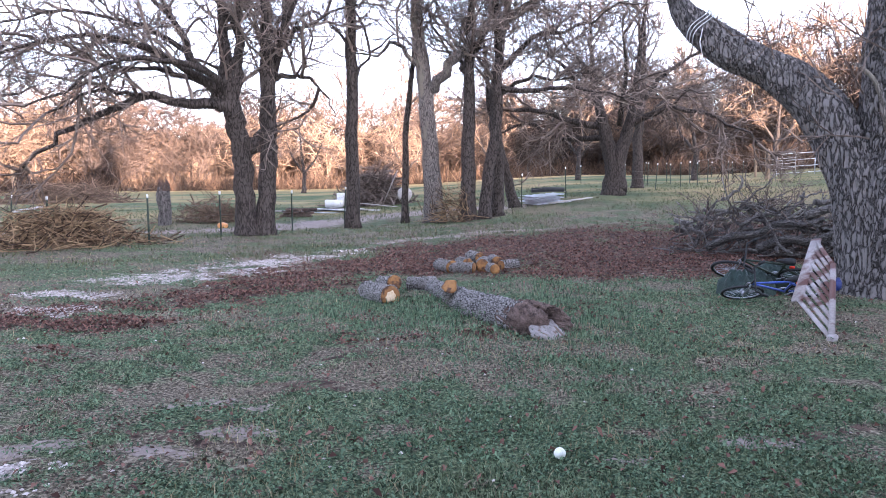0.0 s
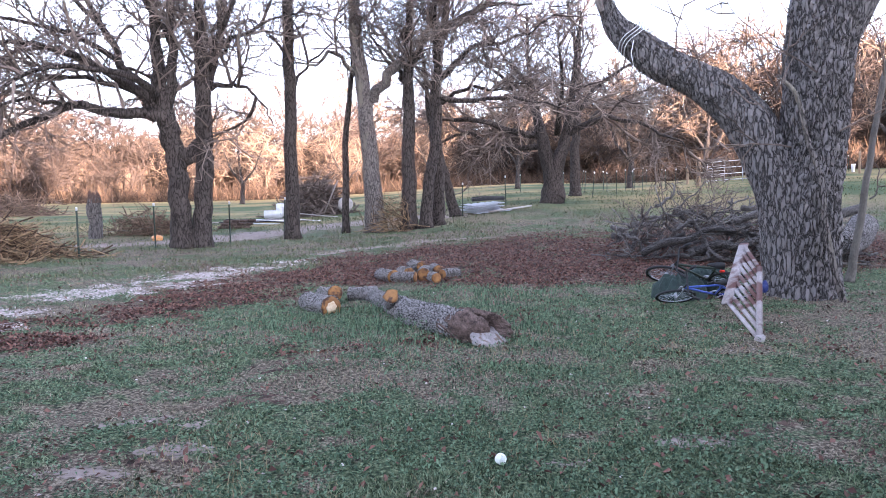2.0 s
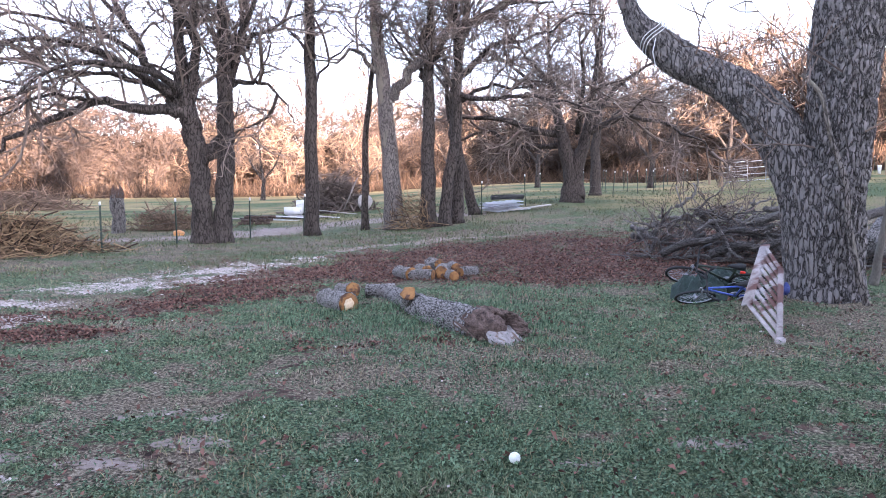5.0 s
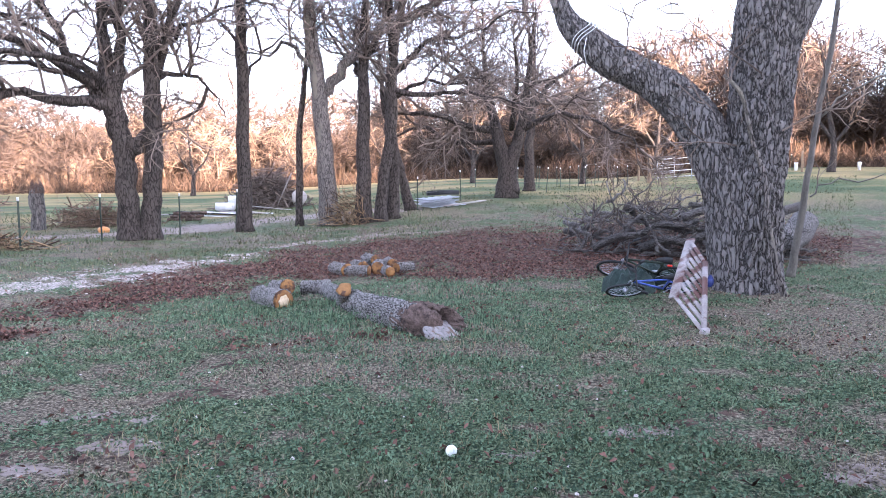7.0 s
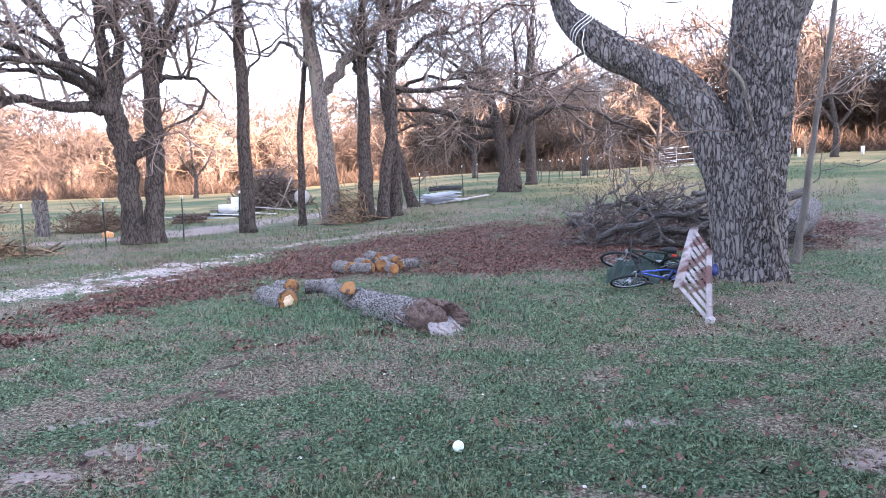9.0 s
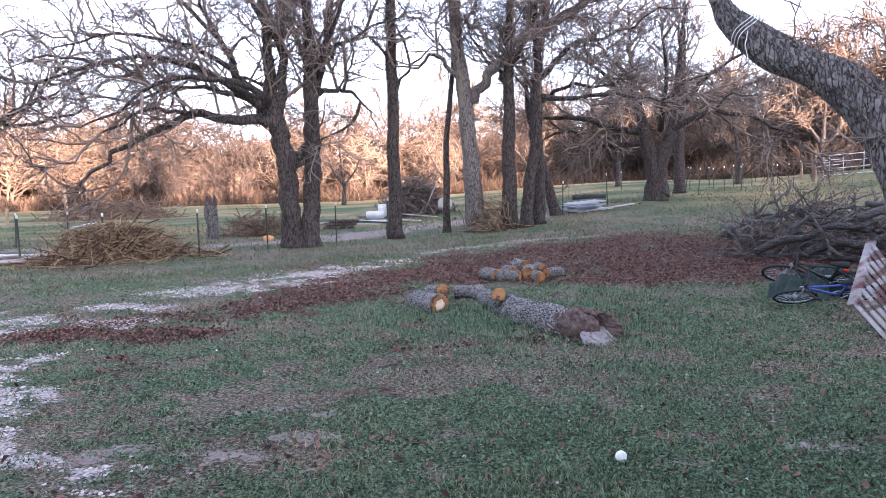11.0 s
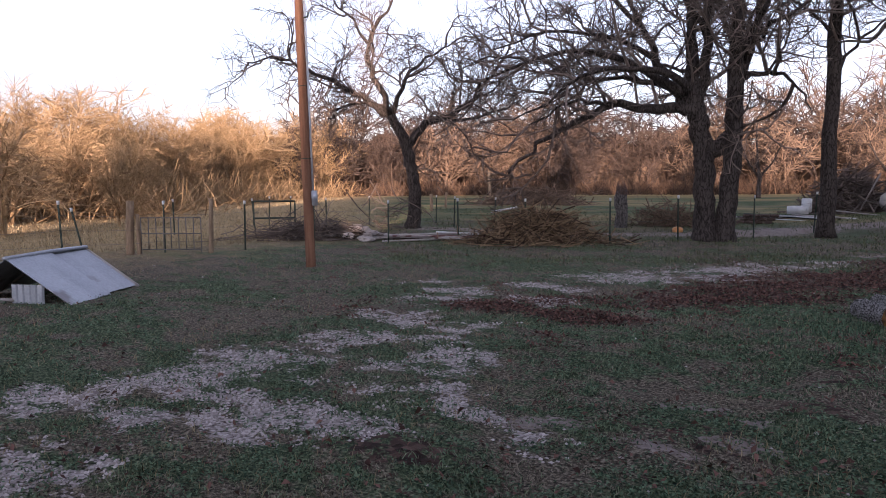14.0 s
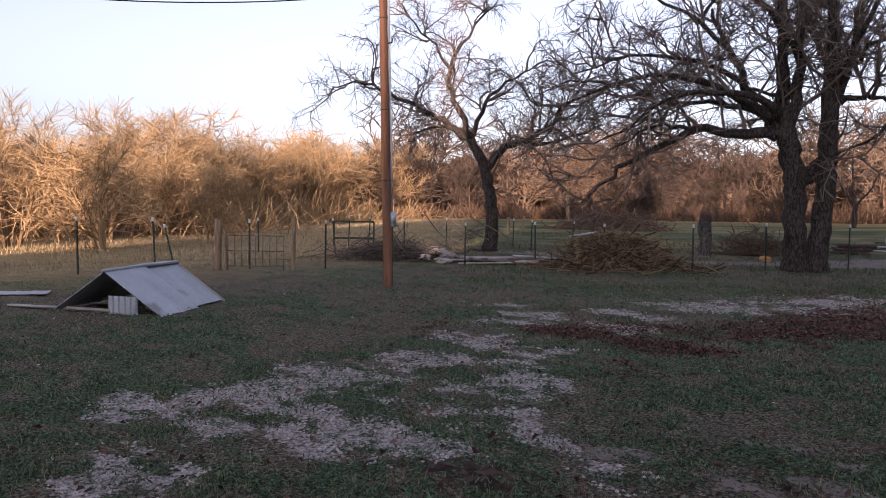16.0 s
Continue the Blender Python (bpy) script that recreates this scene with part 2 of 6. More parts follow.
def strip(x, y, knots, soft=0.8):
    """1 on a chain of discs (x, y, radius), falling to 0 outside it."""
    best = np.full(np.shape(x), -9.0)
    for (x0, y0, r0), (x1, y1, r1) in zip(knots, knots[1:]):
        dx, dy = x1 - x0, y1 - y0
        t = np.clip(((x - x0) * dx + (y - y0) * dy) / (dx * dx + dy * dy + 1e-9), 0, 1)
        best = np.maximum(best, r0 + (r1 - r0) * t - np.hypot(x - x0 - t * dx, y - y0 - t * dy))
    return np.clip(0.5 + best / (2 * soft), 0, 1)


LEAVES = [(-5.2, 8.1, -0.2), (-3.6, 9.4, -0.25), (-2.2, 11.4, 0.65), (0.0, 14.2, 2.0), (2.2, 15.0, 2.9), (5.2, 15.6, 3.4), (8.6, 15.5, 3.4)]
DRIVE = [(-1.9, 16.3, 0.3), (-3.0, 14.6, 0.8), (-3.8, 13.3, 1.1), (-4.8, 12.2, 0.9), (-5.7, 11.6, 0.4)]
CHALK = [(-5.4, 5.5, .3), (-5.7, 6.7, .35), (-5.05, 6.7, .35), (-4.6, 7.0, .22), (-5.5, 4.3, .55), (-5.0, 4.6, .5), (-4.45, 4.7, .4), (-4.15, 5.2, .42),
         (-4.75, 5.7, .4), (-4.0, 3.2, .28), (-3.75, 3.3, .25), (-3.5, 3.5, .2), (-3.7, 4.4, .35), (-3.3, 4.3, .25), (-5.75, 2.85, .5), (-5.5, 3.4, .45),
         (-4.8, 3.45, .32), (-4.7, 2.9, .25), (-4.8, 2.15, .3), (-4.5, 1.9, .35), (-2.95, 4.2, .2), (-2.25, 3.85, .1), (-7.4, 9.6, .4), (-6.4, 9.05, .5),
         (-6.1, 8.25, .4), (-5.6, 10.3, .4), (-4.9, 10.0, .4), (-4.8, 8.8, .3)]
LANE = [(-16.0, 21.0, 0.6), (-8.0, 22.2, 0.8), (-5.6, 23.6, 1.0), (-4.0, 26.5, 1.4), (-1.6, 28.5, 1.4), (2.5, 27.5, 0.8)]
PATH = [(-1.6, 17.9, 0.25), (1.1, 19.1, 0.5), (2.8, 19.0, 0.3)]
BARE = [((-1.7, 5.2), 0.16), ((-1.3, 5.05), 0.12), ((-1.7, 4.15), 0.14), ((-1.3, 4.5), 0.15), ((-2.5, 4.3), 0.18), ((1.9, 4.2), 0.16), ((2.9, 3.4), 0.24),
        ((-1.95, 5.1), 0.1), ((-2.7, 4.15), 0.16), ((1.1, 4.0), 0.1)]


def parch(x, y):
    """0 where the turf is green, 1 where it is dry."""
    wx, wy = x + 0.5 * grain2(x * 1.3, y * 1.3, 51), y + 0.5 * grain2(x * 1.3, y * 1.3, 52)
    q = grain2(wx * 0.6, wy * 0.95, 53) * 0.34 + grain2(wx * 1.9, wy * 2.6, 54) * 0.30 + grain2(wx * 5.2, wy * 7.0, 55) * 0.36
    q = q + 0.03 * ease(1.6, 0.5, np.hypot((x - 0.4) * 0.45, y - 6.4)) - 0.05 * ease(2.2, 0.6, np.hypot((x - 0.4) * 0.5, y - 3.9)) - 0.08 * ease(2.5, 1.0, np.hypot((x - 2.6) * 0.6, y - 10.4))
    return 0.12 + 0.76 * ease(0.33, 0.67, q)


def zones(x, y):
    """Shares of leaf litter, pale gravel, bare earth and weeds at places of the ground."""
    ragged = grain2(x * 1.1, y * 1.1, 1) * 0.7 + grain2(x * 3.3, y * 3.3, 2) * 0.3 - 0.5
    leaf = strip(x, y, LEAVES, 1.2) + ragged * 1.15 - 0.03 + (grain2(x * 4.1, y * 5.3, 33) - 0.5) * 0.5
    for lx, ly, lr in ((-5.1, 8.1, .35), (-3.8, 8.0, .4), (-3.0, 3.2, .22), (-1.0, 5.5, .18)):
        leaf = np.maximum(leaf, np.clip(0.55 + (lr - np.hypot((x - lx) * .6, y - ly)) / 0.5, 0, 0.8) + ragged * 0.5)
    chalk = np.full(np.shape(x), 0.0)
    for cx, cy, cr in CHALK:
        chalk = np.maximum(chalk, np.clip(0.5 + (cr - np.hypot(x - cx, (y - cy) * 1.15)) / 1.0, 0, 1))
    stone = np.maximum(0.68 * strip(x, y, DRIVE, 0.8), chalk)
    stone = stone + np.minimum(1, stone * 2.5) * (ragged * 0.5 + (grain2(x * 2.4, y * 2.9, 31) - 0.5) * 0.8 + (grain2(x * 6.1, y * 8.3, 32) - 0.5) * 0.9)
    lane = strip(x, y, LANE, 0.9) + ragged * 0.4
    earth = strip(x, y, PATH, 0.4)
    for (bx, by), br in BARE:
        earth = np.maximum(earth, np.clip(0.5 + (br - np.hypot((x - bx) * 0.7, (y - by) * 1.5)) / 0.25, 0, 1))
    earth = earth + ragged * 0.8 * np.minimum(1, earth * 2.5)
    weed = ease(3.0, 0.5, np.hypot((x - 0.4) * 0.8, (y - 8.6) * 0.9)) + 0.6 * ease(2.4, 0.8, np.hypot(x - 2.4, (y - 11) * 1.4)) + 0.35 * ease(3, 1, np.hypot(x - 1.5, y - 4.4))
    return [np.clip(q, 0, 1) for q in (ease(0.15, 0.95, leaf), 0.74 * ease(0.25, 0.8, stone), np.maximum(0.66 * ease(0.3, 0.8, earth), ease(0.3, 0.7, lane)), weed)]


# ---------------------------------------------------------------- the ground, one sheet to the horizon
def build_ground():
    rings = np.concatenate([[0.15], np.geomspace(0.8, 24, 180), np.geomspace(24.6, 900, 70)])
    az = np.radians(np.concatenate([np.linspace(-85, 60, 360), np.linspace(60.8, 274.2, 70)]))
    na = len(az)
    rr, aa = np.meshgrid(rings, az, indexing="ij")
    x, y = rr * np.sin(aa), rr * np.cos(aa)
    leaf, stone, earth, weed = zones(x, y)
    lumps = (grain2(x * 2.2, y * 2.2, 5) - 0.5) * 0.05 + (grain2(x * 7, y * 7, 6) - 0.5) * 0.02 + (grain2(x * 0.5, y * 0.5, 7) - 0.5) * 0.06
    z = terrain(x, y) + lumps * np.clip(r_fade(rr), 0, 1) + leaf * 0.03 - 0.01 * stone
    verts = np.stack([x, y, z], -1).reshape(-1, 3)
    i, j = np.meshgrid(np.arange(len(rings) - 1), np.arange(na), indexing="ij")
    k = (j + 1) % na
    faces = np.stack([i * na + j, (i + 1) * na + j, (i + 1) * na + k, i * na + k], -1).reshape(-1, 4)
    me = bpy.data.meshes.new("ground")
    me.from_pydata(verts.tolist(), [], faces[:, ::-1].tolist())
    me.polygons.foreach_set("use_smooth", [True] * len(me.polygons))
    at = me.color_attributes.new("zones", "FLOAT_COLOR", "POINT")
    at.data.foreach_set("color", np.stack([leaf, stone, earth, weed], -1).reshape(-1).astype(np.float32))
    turf = me.color_attributes.new("turf", "FLOAT_COLOR", "POINT")
    q = parch(x, y)
    turf.data.foreach_set("color", np.stack([q, q, q, np.ones_like(q)], -1).reshape(-1).astype(np.float32))
    me.materials.append(ground_material())
    return tagged(new("ground", me), "patchy winter grass with leaf litter, pale gravel and bare earth", "ground", kind="structure")


def r_fade(r):
    return np.minimum(1.0, 0.3 + r / 10) * ease(40, 25, r)


def ground_material():
    m = bpy.data.materials.new("yard_ground")
    m.use_nodes = True
    n, l = m.node_tree.nodes, m.node_tree.links
    bsdf = n["Principled BSDF"]
    bsdf.inputs["Roughness"].default_value, bsdf.inputs["Specular IOR Level"].default_value = 0.95, 0.15
    co = n.new("ShaderNodeTexCoord")
    attr = n.new("ShaderNodeAttribute")
    attr.attribute_name = "zones"
    sep = n.new("ShaderNodeSeparateColor")
    l.new(attr.outputs["Color"], sep.inputs["Color"])

    def tex(s, detail=5, rough=0.6):
        t = n.new("ShaderNodeTexNoise")
        t.inputs["Scale"].default_value, t.inputs["Detail"].default_value, t.inputs["Roughness"].default_value = s, detail, rough
        l.new(co.outputs["Object"], t.inputs["Vector"])
        return t.outputs["Fac"]

    def ramp(fac, *stops):
        r = n.new("ShaderNodeValToRGB")
        while len(r.color_ramp.elements) < len(stops):
            r.color_ramp.elements.new(0.5)
        for el, (p, c) in zip(r.color_ramp.elements, stops):
            el.position, el.color = p, (*c, 1)
        l.new(fac, r.inputs["Fac"])
        return r.outputs["Color"]

    def blend(fac, c0, c1):
        t = n.new("ShaderNodeMix")
        t.data_type = "RGBA"
        l.new(fac, t.inputs["Factor"])
        l.new(c0, t.inputs["A"])
        l.new(c1, t.inputs["B"])
        return t.outputs["Result"]

    def calc(op, p, q):
        t = n.new("ShaderNodeMath")
        t.operation = op
        for k, v in enumerate((p, q)):
            if isinstance(v, (int, float)):
                t.inputs[k].default_value = v
            else:
                l.new(v, t.inputs[k])
        return t.outputs[0]

    def cut(mask, by, width=0.25, amp=4.5):
        """The zone's edge broken up by the noise."""
        v = calc("ADD", calc("SUBTRACT", mask, 0.5), calc("MULTIPLY", calc("SUBTRACT", by, 0.5), amp))
        t = n.new("ShaderNodeMapRange")
        t.inputs["From Min"].default_value, t.inputs["From Max"].default_value = -width, width
        t.interpolation_type = "SMOOTHSTEP"
        l.new(v, t.inputs["Value"])
        return calc("MULTIPLY", t.outputs["Result"], calc("MINIMUM", calc("MULTIPLY", mask, 4.0), 1.0))

    fine, mid, broad, far = tex(38, 4, 0.7), tex(9), tex(1.6), tex(0.12, 4)
    green = ramp(fine, (0.36, (0.008, 0.016, 0.009)), (0.5, (0.066, 0.092, 0.047)), (0.66, (0.235, 0.27, 0.155)))
    dry = ramp(fine, (0.36, (0.02, 0.016, 0.013)), (0.5, (0.122, 0.098, 0.070)), (0.66, (0.37, 0.31, 0.235)))
    patches = n.new("ShaderNodeAttribute")
    patches.attribute_name = "turf"
    sere = n.new("ShaderNodeMapRange")
    sere.inputs["From Min"].default_value, sere.inputs["From Max"].default_value = 0.3, 0.7
    l.new(calc("ADD", patches.outputs["Fac"], calc("MULTIPLY", calc("SUBTRACT", mid, 0.5), 1.6)), sere.inputs["Value"])
    turf = blend(sere.outputs["Result"], green, dry)
    # out in the open meadow the grass is shorter and evener, with the sunlit strip beyond painted tawny
    geo = n.new("ShaderNodeNewGeometry")
    span = n.new("ShaderNodeVectorMath")
    span.operation = "LENGTH"
    l.new(geo.outputs["Position"], span.inputs[0])
    meadow = blend(ramp(far, (0.42, (0, 0, 0)), (0.62, (1, 1, 1))), ramp(mid, (0.3, (0.04, 0.066, 0.03)), (0.7, (0.09, 0.12, 0.055))),
                   ramp(mid, (0.3, (0.20, 0.15, 0.07)), (0.7, (0.34, 0.26, 0.13))))
    out = n.new("ShaderNodeMapRange")
    out.inputs["From Min"].default_value, out.inputs["From Max"].default_value = 22, 34
    l.new(span.outputs["Value"], out.inputs["Value"])
    turf = blend(out.outputs["Result"], turf, meadow)
    tawny = n.new("ShaderNodeMapRange")
    tawny.inputs["From Min"].default_value, tawny.inputs["From Max"].default_value = 72, 92
    l.new(span.outputs["Value"], tawny.inputs["Value"])
    turf = blend(tawny.outputs["Result"], turf, ramp(mid, (0.3, (0.24, 0.17, 0.075)), (0.7, (0.40, 0.30, 0.14))))
    # the dry hay meadow on the left, past the fence; its gold is partly painted sunlight
    place = n.new("ShaderNodeSeparateXYZ")
    l.new(geo.outputs["Position"], place.inputs[0])
    hay = n.new("ShaderNodeMapRange")
    hay.inputs["From Min"].default_value, hay.inputs["From Max"].default_value = 0, 7
    over = calc("SUBTRACT", calc("MULTIPLY", place.outputs["X"], -1.0), calc("MAXIMUM", calc("MULTIPLY", place.outputs["Y"], 0.76), 13.0))
    l.new(calc("ADD", over, calc("MULTIPLY", calc("SUBTRACT", broad, 0.5), 8.0)), hay.inputs["Value"])
    turf = blend(hay.outputs["Result"], turf, ramp(mid, (0.3, (0.30, 0.205, 0.10)), (0.7, (0.50, 0.375, 0.20))))
    cell = n.new("ShaderNodeTexVoronoi")
    cell.inputs["Scale"].default_value = 16
    l.new(co.outputs["Object"], cell.inputs["Vector"])
    tone = n.new("ShaderNodeSeparateColor")
    l.new(cell.outputs["Color"], tone.inputs["Color"])
    litter = ramp(tone.outputs["Red"], (0.0, (0.03, 0.019, 0.016)), (0.5, (0.075, 0.045, 0.036)), (1.0, (0.16, 0.10, 0.08)))
    peb = n.new("ShaderNodeTexVoronoi")
    peb.inputs["Scale"].default_value = 45
    l.new(co.outputs["Object"], peb.inputs["Vector"])
    ptone = n.new("ShaderNodeSeparateColor")
    l.new(peb.outputs["Color"], ptone.inputs["Color"])
    gravel = ramp(ptone.outputs["Green"], (0.0, (0.22, 0.18, 0.165)), (0.45, (0.42, 0.355, 0.335)), (1.0, (0.62, 0.55, 0.525)))
    soil = ramp(mid, (0.3, (0.17, 0.13, 0.115)), (0.7, (0.38, 0.315, 0.285)))
    c = blend(cut(sep.outputs["Blue"], calc("ADD", calc("MULTIPLY", tex(22, 3), 0.5), calc("MULTIPLY", tex(6), 0.5)), 0.15), turf, soil)
    c = blend(cut(sep.outputs["Green"], calc("ADD", calc("MULTIPLY", tex(30, 3), 0.5), calc("MULTIPLY", tex(8), 0.5)), 0.2, 4.6), c, gravel)
    c = blend(cut(sep.outputs["Red"], mid), c, litter)
    l.new(c, bsdf.inputs["Base Color"])
    b = n.new("ShaderNodeBump")
    b.inputs["Strength"].default_value, b.inputs["Distance"].default_value = 0.9, 0.04
    l.new(calc("ADD", fine, calc("MULTIPLY", mid, 1.5)), b.inputs["Height"])
    l.new(b.outputs["Normal"], bsdf.inputs["Normal"])
    return m


build_ground()


# ---------------------------------------------------------------- trees
def wander(rng, p, d, length, steps, crook, lift=0.0):
    """A crooked line from p along d."""
    pts, d = [Vector(p)], Vector(d).normalized()
    for _ in range(steps):
        d = (d + Vector((rng.gauss(0, crook), rng.gauss(0, crook), rng.gauss(0, crook) + lift))).normalized()
        pts.append(pts[-1] + d * (length / steps))
    return pts


def side_way(rng, d, spread):
    d = Vector(d).normalized()
    u = d.orthogonal().normalized()
    w = d.cross(u)
    t = rng.uniform(0, 2 * math.pi)
    s = radians(rng.uniform(*spread))
    return d * math.cos(s) + (u * math.cos(t) + w * math.sin(t)) * math.sin(s)


def ramify(rng, geo, pts, r0, level, habit, start=0.25):
    """Branches along a line, and branches along those, down to twigs."""
    if level > habit["levels"]:
        return
    total = sum((b - a_).length for a_, b in zip(pts, pts[1:]))
    count = habit["per_metre"][level - 1] * total * (1 - start)
    count = int(count) + (rng.random() < count % 1)
    for _ in range(count):
        s = rng.uniform(start, 1.0) * (len(pts) - 1)
        i = min(int(s), len(pts) - 2)
        p = pts[i].lerp(pts[i + 1], s - i)
        way = side_way(rng, pts[i + 1] - pts[i], habit["spread"])
        way.z += habit["lift"][level - 1]
        length = habit["length"][level - 1] * rng.uniform(0.5, 1.3) * (1.25 - 0.6 * s / (len(pts) - 1))
        steps = habit.get("steps", (6, 4, 3, 2))[level - 1]
        q = wander(rng, p, way, length, steps, habit["crook"], habit["lift"][level - 1] * 0.15)
        rad = min(habit["radius"][level - 1] * rng.uniform(0.7, 1.25), r0 * 0.8)
        end = rad * 0.35
        geo.tube(q, [rad + (end - rad) * k / steps for k in range(steps + 1)], (5, 4, 3, 3)[level - 1], caps=False)
        ramify(rng, geo, q, rad, level + 1, habit, 0.1)


OAK = dict(levels=3, per_metre=(1.9, 4.3, 8.0), length=(2.4, 1.1, 0.5), radius=(0.045, 0.02, 0.011), spread=(30, 75), lift=(0.25, 0.1, 0.02), crook=0.26)
FINE = dict(levels=4, per_metre=(1.6, 2.8, 4.3, 5.4), length=(2.6, 1.5, 0.8, 0.42), radius=(0.05, 0.026, 0.014, 0.009), steps=(6, 4, 3, 1), spread=(25, 70),
            lift=(0.16, 0.03, -0.03, -0.08), crook=0.24)
ROW = dict(FINE, per_metre=(2.2, 3.2, 4.6, 5.0), length=(2.3, 1.3, 0.75, 0.42), radius=(0.04, 0.022, 0.013, 0.009))


def smooth_line(pts, n):
    """A soft curve through the guide points."""
    out = []
    for i in range(len(pts) - 1):
        a0, b0, c0, d0 = (Vector(pts[max(0, min(len(pts) - 1, i + k))][:3]) for k in (-1, 0, 1, 2))
        ra, rb = pts[i][3], pts[i + 1][3]
        for k in range(n):
            t = k / n
            p = 0.5 * (2 * b0 + (c0 - a0) * t + (2 * a0 - 5 * b0 + 4 * c0 - d0) * t * t + (3 * b0 - a0 - 3 * c0 + d0) * t ** 3)
            out.append((p, ra + (rb - ra) * t))
    out.append((Vector(pts[-1][:3]), pts[-1][3]))
    return [p for p, _ in out], [r for _, r in out]


def tree(name, label, base, turn, trunks, limbs, habit, bark, twig, seed, flare=1.35, wobble=0.02, sides=14):
    """A bare tree. Trunks and limbs are guide lines (across, away, up, radius) in metres from its base, facing the way turn."""
    rng = random.Random(seed)
    ob = thing(name, label, "tree", pose(base[0], base[1], height(*base[:2]) - 0.05, 0, 0, turn))
    crown = Geo()
    for k, line in enumerate(trunks):
        pts, rad = smooth_line(line, 6)
        for i in range(1, len(pts)):
            pts[i] += Vector((rng.gauss(0, wobble), rng.gauss(0, wobble), 0))
        z0 = pts[0].z
        rad = [r * (1 + (flare - 1) * math.exp(-(p.z - z0) / 0.3)) for p, r in zip(pts, rad)]
        g = Geo().tube(pts, rad, sides)
        g.v = [v + Vector((1, 1, 0)) * ((noise.noise(v * 2.5) * 0.06) * rad[0]) for v in g.v]
        part("trunk", g, bark, ob)
        top = [p for p in pts if p.z > pts[-1].z * 0.45]
        ramify(rng, crown, top, rad[-1] * 1.5, 1, habit, 0.0)
    for line in limbs:
        pts, rad = smooth_line(line, 4)
        for i in range(1, len(pts)):
            pts[i] += Vector((rng.gauss(0, 0.06), rng.gauss(0, 0.06), rng.gauss(0, 0.05)))
        part("limb", Geo().tube(pts, rad, 9), bark, ob)
        ramify(rng, crown, pts, rad[0], 1, habit, 0.2)
    part("crown", crown, twig, ob, "fine bare crooked twigs", smooth=False)
    return ob


# the twin-stemmed oak at the fence
tree("oak_tree", "bare twin-stemmed oak with a wide spreading crown beside the fence", (-5.5, 20.8), 14.8,
     [[(-.16, 0, 0, .30), (-.2, 0, 1.4, .27), (-.22, 0, 2.4, .27), (-.38, 0, 3.3, .27), (-.55, .05, 4.1, .22), (-.62, .2, 5.2, .17), (-.7, .3, 6.8, .11), (-.9, .4, 8.8, .05)],
      [(.36, .05, 0, .27), (.44, .05, 1.4, .25), (.54, .03, 2.8, .24), (.52, 0, 4.1, .22), (.55, -.1, 5.5, .18), (.5, -.2, 6.7, .13), (.4, -.2, 9.5, .05)]],
     [[(-.2, 0, 2.35, .16), (.12, -.04, 2.65, .15), (.46, 0, 3.0, .16)],
      [(-.35, 0, 3.3, .2), (-.62, -.1, 3.68, .18), (-1.0, -.15, 3.76, .16), (-1.95, -.4, 3.78, .13), (-2.9, -.6, 3.88, .11), (-4.1, -.9, 3.15, .08), (-5.0, -1.1, 2.45, .05), (-5.8, -1.2, 1.8, .02)],
      [(-.5, .1, 3.8, .17), (-1.16, .1, 4.42, .15), (-1.5, .2, 5.1, .12), (-1.85, .3, 5.9, .09), (-2.6, .4, 7.4, .04)],
      [(-.4, 0, 3.6, .18), (-.3, .05, 4.9, .15), (-.22, .1, 6.5, .11), (-.5, .2, 8.8, .04)],
      [(-.8, -.2, 4.1, .12), (-2, -.6, 4.9, .10), (-4, -1.1, 5.3, .06), (-6.6, -1.6, 4.5, .025)],
      [(-1.5, .2, 5.1, .09), (-2.8, .6, 5.9, .07), (-4.8, 1, 6.3, .04), (-6.8, 1.3, 5.9, .02)],
      [(-.5, .3, 3.9, .13), (-1.7, 1.4, 4.7, .09), (-3.6, 2.4, 5.0, .05), (-5.4, 2.8, 4.3, .02)],
      [(-.7, -.3, 4.2, .12), (-1.8, -1.4, 4.8, .08), (-3.4, -2.1, 4.4, .05), (-5.0, -2.5, 3.3, .02)],
      [(-1.85, .3, 5.9, .08), (-3.2, 0, 7.2, .05), (-5.0, -.3, 8.2, .02)],
      [(-2.9, -.6, 3.88, .06), (-3.7, -1.6, 3.9, .04), (-4.8, -2.3, 3.1, .02)],
      [(-.3, .1, 6.0, .09), (-1.2, -.6, 7.2, .06), (-2.2, -1, 8.6, .02)],
      [(.55, 0, 3.3, .15), (.8, .1, 5.0, .12), (1.05, .1, 6.1, .08), (1.5, .2, 8.2, .03)],
      [(.75, 0, 4.5, .09), (1.3, .2, 4.75, .07), (1.75, .3, 4.55, .05), (2.2, .4, 4.2, .03), (2.5, .4, 3.6, .015)],
      [(.5, -.2, 5.2, .10), (1.3, -1.2, 6.4, .06), (1.9, -2, 7.8, .03)],
      [(.5, .3, 4.6, .10), (.9, 1.6, 6, .06), (1.4, 2.6, 7.7, .03)],
      [(.9, .1, 5.4, .07), (2.0, .4, 6.4, .05), (3.4, .6, 6.9, .02)]],
     FINE, BARK_DARK, TWIG, 51, sides=20)

